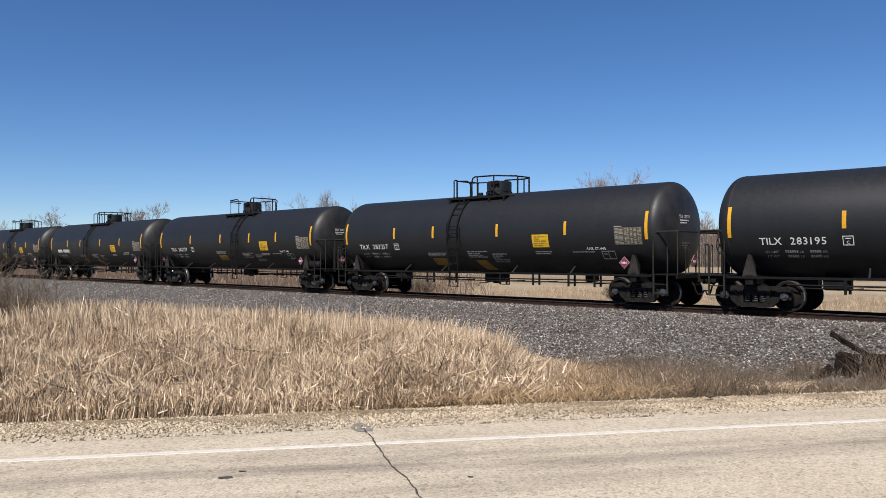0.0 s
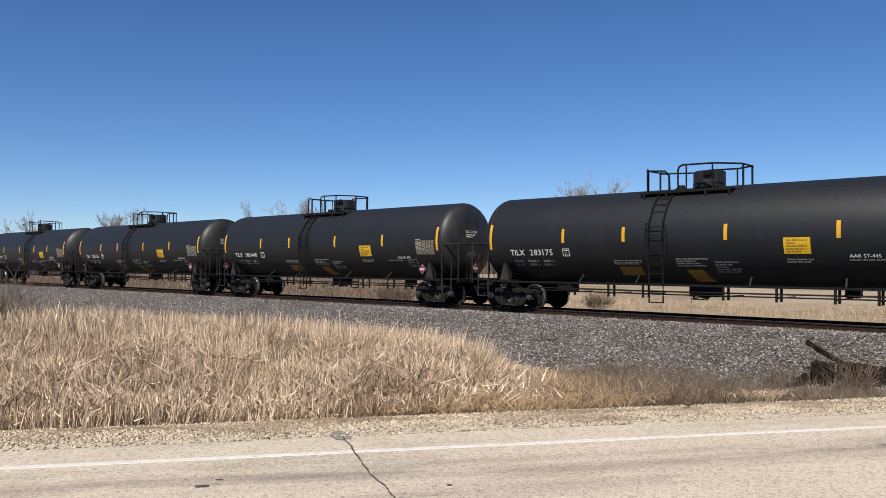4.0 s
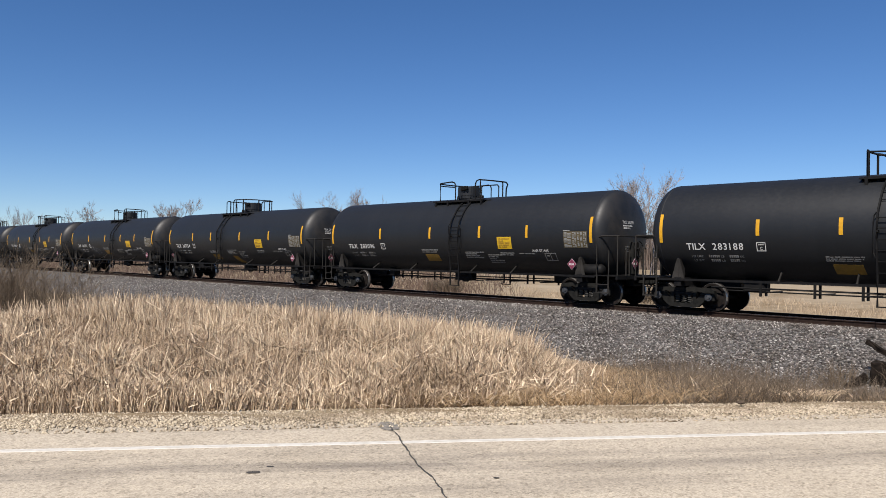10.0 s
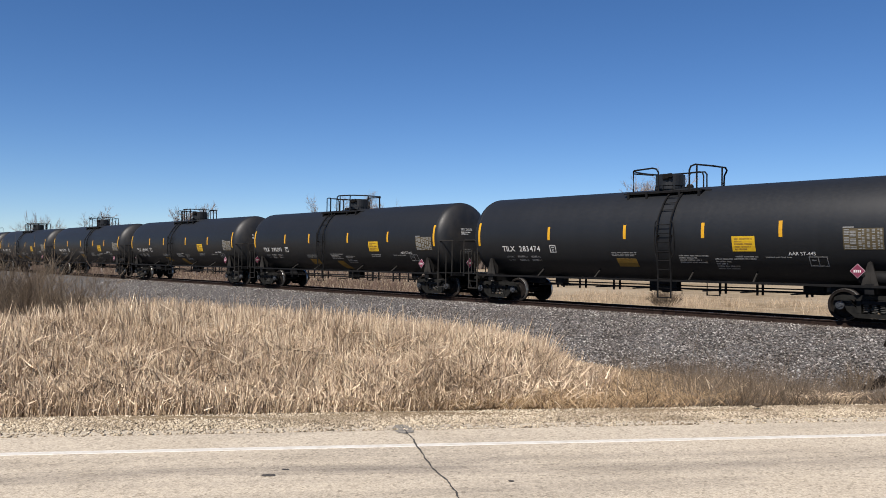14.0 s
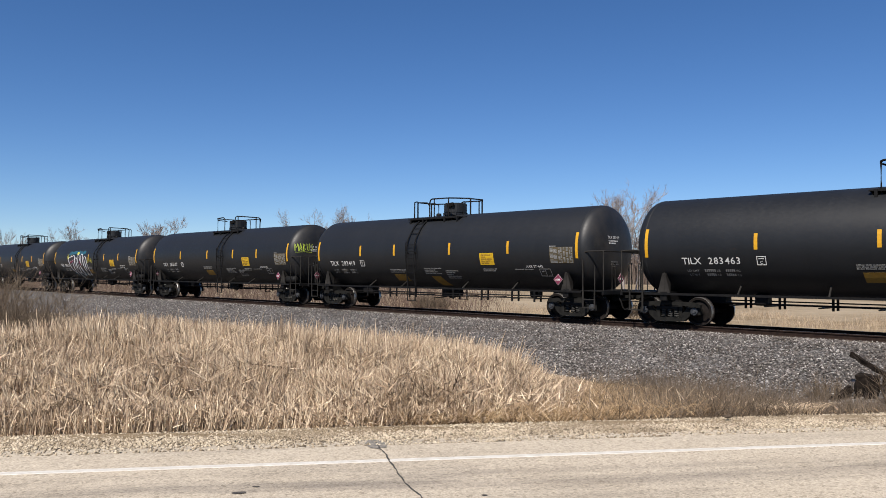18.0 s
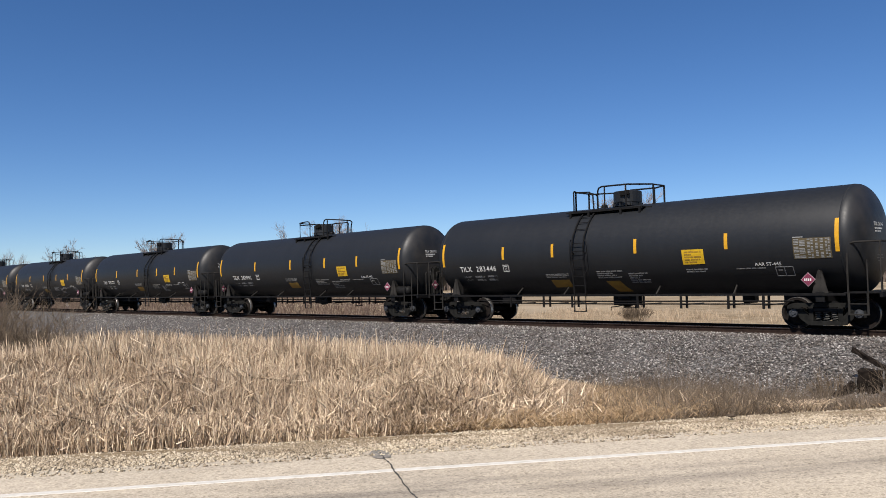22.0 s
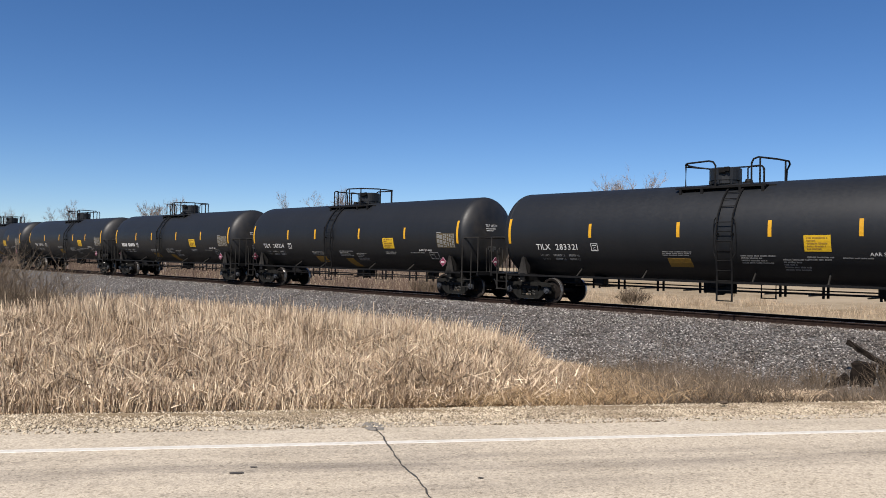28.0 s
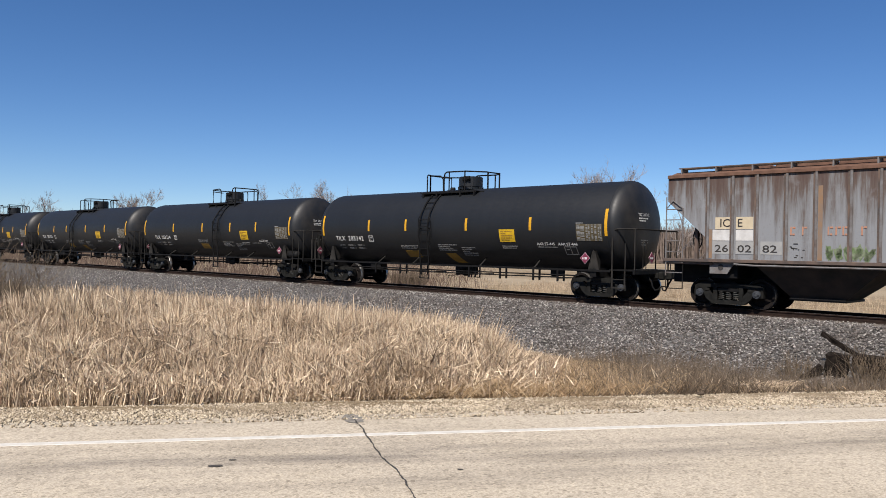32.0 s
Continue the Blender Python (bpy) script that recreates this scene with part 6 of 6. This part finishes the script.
def first_lettering(car, j):
    """Reporting mark and number, and what else marks this one car."""
    typ = TYPES[j] if j >= 0 else "B"
    x = -6.78 if typ == "A" else -6.42
    num = NUMBERS[j] if j >= 0 else {-1: "283277"}.get(j, "-")
    if num == "-":
        bm = bmesh.new()
        for k in range(10):
            if k != 4:
                decal(bm, x + k * 0.205, x + k * 0.205 + 0.15, 1.98, 2.19)
        part("car_number", bm, WHITE, car)
    else:
        tank_text("reporting_mark", "TILX", x, 1.97, 0.21, WHITE, car, 0.64)
        tank_text("car_number", num, x + 0.88, 1.97, 0.21, WHITE, car, 0.224 * (4.68 - 0.2 * num.count("1")))
        head_text("TILX", -0.58, 2.90, 0.22, 0.105, car)
        head_text(num, -0.30, 2.90, 0.38, 0.105, car)
    if j in TWO_STANDARDS:
        if typ == "B":
            tank_text("standard_stencil", "AAR ST-446", 4.86, 1.97, 0.10, WHITE, car, 0.82)
            tank_text("standard_stencil", "AAR ST-445", 4.86, 1.84, 0.10, WHITE, car, 0.78)
        else:
            tank_text("standard_stencil", "AAR ST-445", 4.70, 1.86, 0.10, WHITE, car, 0.78)
            tank_text("standard_stencil", "AAR ST-446", 5.63, 1.86, 0.10, WHITE, car, 0.82)
    else:
        tank_text("standard_stencil", "AAR ST-445", 5.28 if typ == "A" else 4.90, 1.86, 0.10, WHITE, car, 0.78)


for j, car in CARS:
    first_lettering(car, j)


# ---- sprayed paint on three of the tanks, a repainted patch on one ----
SPRAYWHITE = mat_worn("spray_white", (0.50, 0.51, 0.53), (0.36, 0.37, 0.39), 0.6, 0, 7)
SPRAYBLACK = mat_worn("spray_black", (0.012, 0.011, 0.012), (0.03, 0.02, 0.025), 0.6, 0, 5)
SPRAYTEAL = mat_worn("spray_teal", (0.006, 0.075, 0.115), (0.01, 0.04, 0.06), 0.65, 0, 5)
SPRAYYELLOW = mat_worn("spray_yellow", (0.46, 0.42, 0.04), (0.34, 0.33, 0.05), 0.65, 0, 5)
SPRAYWINE = mat_worn("spray_wine", (0.13, 0.01, 0.03), (0.08, 0.01, 0.03), 0.65, 0, 5)
SPRAYLIME = mat_worn("spray_lime", (0.34, 0.42, 0.04), (0.26, 0.34, 0.04), 0.65, 0, 5)
SPRAYGREY = mat_worn("spray_grey", (0.16, 0.16, 0.165), (0.10, 0.10, 0.105), 0.65, 0, 5)
REPAINT = mat_worn("repaint_black", (0.006, 0.006, 0.0065), (0.010, 0.010, 0.0105), 0.6, 0, 5)


def fill(bm, cx, cz, rx, rz, lift, turn=0.0, rough=0.0, seed=0, place=wrapped):
    """A round painted blot on the tank's side."""
    r = random.Random(seed)
    rings = []
    for ring in range(0, 4):
        f = ring / 3
        row = []
        for k in range(18):
            q = k * math.tau / 18
            j = f * (1 + (r.uniform(-rough, rough) if ring == 3 else 0))
            x, z = rx * j * math.cos(q), rz * j * math.sin(q)
            row.append(bm.verts.new(place(cx + x * math.cos(turn) - z * math.sin(turn), cz + x * math.sin(turn) + z * math.cos(turn), lift)))
        rings.append(row)
    for a, b in zip(rings, rings[1:]):
        for k in range(18):
            bm.faces.new((a[k], b[k], b[(k + 1) % 18], a[(k + 1) % 18]))
    bmesh.ops.recalc_face_normals(bm, faces=bm.faces)


def tag_at(u, v):
    """A point of the painted tag: u to the right and v down, in hundredths of its sketch."""
    return (-4.75 + (u - 80) * 0.01065, 2.87 - (v - 50) * 0.0083)


def big_tag(car):
    """Four fat bubble letters: white rims, black fillings, teal cloud, yellow glow."""
    for k, (x, z, a, b) in enumerate(((-4.2, 2.98, 0.40, 0.16), (-3.4, 3.02, 0.45, 0.14), (-2.6, 3.02, 0.5, 0.14), (-1.7, 3.0, 0.5, 0.15), (-3.7, 1.40, 0.55, 0.25), (-2.2, 1.42, 0.6, 0.2))):
        bm = bmesh.new()
        fill(bm, x, z, a, b, 0.005 + 0.0005 * k, 0.1, 0.3, k)
        part("spray_cloud", bm, SPRAYTEAL, car, "teal sprayed cloud behind the letters")
    for k, (x, z, a, b) in enumerate(((-2.72, 2.95, 0.20, 0.12), (-4.72, 2.62, 0.14, 0.10))):
        bm = bmesh.new()
        fill(bm, x, z, a, b, 0.010, 0.0, 0.2, 20 + k)
        part("spray_glow", bm, SPRAYYELLOW, car, "yellow sprayed glow")

    def ring(cu, cv, ru, rv):
        return [tag_at(cu + ru * math.cos(i * math.tau / 16), cv + rv * math.sin(i * math.tau / 16)) for i in range(17)]

    def run_of(*p):
        return [tag_at(*q) for q in p]
    shapes = [("m", [run_of((112, 98), (132, 150), (160, 190)), run_of((108, 96), (195, 76)), run_of((150, 86), (156, 140), (158, 190)), run_of((184, 78), (196, 170), (190, 232), (168, 250))], 0.25),
              ("o", [ring(238, 146, 16, 56)], 0.17), ("n", [run_of((282, 70), (284, 160), (286, 215)), run_of((280, 74), (346, 205)), run_of((344, 66), (352, 210))], 0.26),
              ("o", [ring(402, 148, 18, 66)], 0.19)]
    for rim in (True, False):
        lift = 0.012 if rim else 0.024
        for kind, runs, w in shapes:
            bm = bmesh.new()
            for pts in runs:
                lift += 0.0006
                if rim:
                    pts = [(x, z - 0.035) for x, z in pts]
                wide = w + 0.19 if rim else w
                stroke(bm, pts, wide, lift)
                if kind != "o":
                    for x, z in pts:
                        lift += 0.0002
                        fill(bm, x, z, wide / 2, wide / 2, lift)
            part("letter_rim" if rim else "letter_fill", bm, SPRAYWHITE if rim else SPRAYBLACK, car, "white sprayed letter rim" if rim else "black sprayed letter")
    for u, v, ru, rv in ((238, 165, 0.05, 0.12), (402, 165, 0.06, 0.16)):
        bm = bmesh.new()
        fill(bm, *tag_at(u, v), ru, rv, 0.036, -0.05)
        part("letter_eye", bm, SPRAYWHITE if v > 150 else SPRAYWINE, car)
    for p in (((125, 122), (195, 104)), ((300, 108), (325, 150))):
        bm = bmesh.new()
        stroke(bm, run_of(*p), 0.12, 0.037)
        part("wine_band", bm, SPRAYWINE, car, "wine-red shade within the letters")
    r = random.Random(3)
    for k in range(9):
        bm = bmesh.new()
        x, z = (-5.05 + 0.10 * (k % 4), 2.85 - 0.14 * (k // 4) - 0.05 * (k % 2)) if k < 4 else (-1.0 + 0.19 * (k - 4), 2.58 - 0.05 * (k % 3))
        stroke(bm, [(x + r.uniform(0, 0.12), z + r.uniform(-0.14, 0.12)) for _ in range(4)], 0.022, 0.008)
        part("scribble", bm, SPRAYYELLOW, car, "thin yellow scribble")
    for z in (2.42, 2.30):
        bm = bmesh.new()
        stroke(bm, [(-0.96 + 0.09 * i, z + (0.05 if i % 2 else -0.05)) for i in range(12)], 0.02, 0.008)
        part("scribble", bm, SPRAYYELLOW, car, "thin yellow scribble")


def line_tag(car):
    """Thin grey outline letters low on the side."""
    for k, (x, z, rx, rz) in enumerate(((-3.46, 1.76, 0.22, 0.25), (-3.10, 1.80, 0.19, 0.20), (-2.98, 1.56, 0.20, 0.18), (-2.66, 1.66, 0.22, 0.22), (-2.30, 1.60, 0.20, 0.20), (-2.12, 1.44, 0.20, 0.14))):
        bm = bmesh.new()
        ring = [(x + rx * (1 + 0.12 * math.sin(3 * q + k)) * math.cos(q), z + rz * math.sin(q)) for q in (i * math.tau / 14 for i in range(14))]
        stroke(bm, ring, 0.028, 0.008 + 0.001 * k, True)
        stroke(bm, [(x - 0.06, z + 0.05), (x + 0.05, z + 0.02), (x + 0.02, z - 0.08)], 0.02, 0.008 + 0.001 * k)
        part("outline_letter", bm, SPRAYGREY, car, "thin grey sprayed outline letter")


def head_tag(car):
    """Lime letters on the tank's head."""
    def on_head(y, z, lift):
        return head_point(y, z, lift + 0.004)
    y = -1.36
    for k, q in enumerate(([(0, 0), (0.02, 0.36), (0.10, 0.16), (0.18, 0.36), (0.20, 0)], [(0, 0), (0.08, 0.38), (0.17, 0), (0.04, 0.14), (0.14, 0.15)],
                           [(0, 0), (0.0, 0.36), (0.12, 0.30), (0.02, 0.18), (0.14, 0.08), (0, 0)], [(0, 0.38), (0.02, 0.04), (0.12, 0.02), (0.15, 0.38)], [(0.15, 0.36), (0.02, 0.28), (0.14, 0.12), (0, 0)])):
        bm = bmesh.new()
        stroke(bm, [(y + a * 0.85, 2.74 + b) for a, b in q], 0.035, 0.006, False, on_head)
        part("sprayed_letter", bm, SPRAYLIME, car, "lime-yellow sprayed letter")
        y += 0.20
    bm = bmesh.new()
    stroke(bm, [(-1.34, 2.66), (-0.9, 2.69), (-0.5, 2.66)], 0.02, 0.006, False, on_head)
    part("underline", bm, SPRAYLIME, car)


for j, car in CARS:
    if j == 18:
        big_tag(car)
        tagged(car, "black tank car with large white-rimmed sprayed lettering")
    elif j == 9:
        line_tag(car)
        tagged(car, "black tank car with thin grey sprayed outline letters")
    elif j == 19:
        head_tag(car)
        tagged(car, "black tank car with lime sprayed letters on its head")
    elif j == 28:
        bm = bmesh.new()
        decal(bm, -0.45, 3.05, 2.45, 3.55, 0.0055)
        part("repaint_patch", bm, REPAINT, car, "fresher black repainted patch")
        tagged(car, "black tank car with a fresher repainted patch amidships")

hopper = make_hopper()
CARS.append([37, hopper])


def motions():
    """The train rolls away along the track; each wheelset turns while it passes the road."""
    for j, car in CARS:
        rows = []
        for k in range(0, 17):
            t = k * 2.0
            at = on_track(run(t) - PITCH * j, 0, 0)
            rows.append((t, pose(at.x, at.y, at.z, 0, 0, TURN)))
        walk(car, rows)
    step = 1 / FPS
    for j, car in CARS:
        for truck in car.children:
            if not truck.name.startswith("truck"):
                continue
            for w in truck.children:
                if not w.name.startswith("wheelset"):
                    continue
                here = [i for i in range(int(32 * FPS) + 1) if -4 < run(i * step) - PITCH * j < 48]
                if not here:
                    continue
                rows, x = [], w.location.x
                for i in here:
                    turn = -math.degrees((run(i * step) - run(here[0] * step)) / WHEEL_R)
                    rows.append((i * step, pose(x, 0, WHEEL_R, 0, turn, 0)))
                if here[0] > 0:
                    rows.insert(0, (0.0, rows[0][1]))
                if here[-1] < 32 * FPS:
                    rows.append((32.0, rows[-1][1]))
                walk(w, rows)


motions()
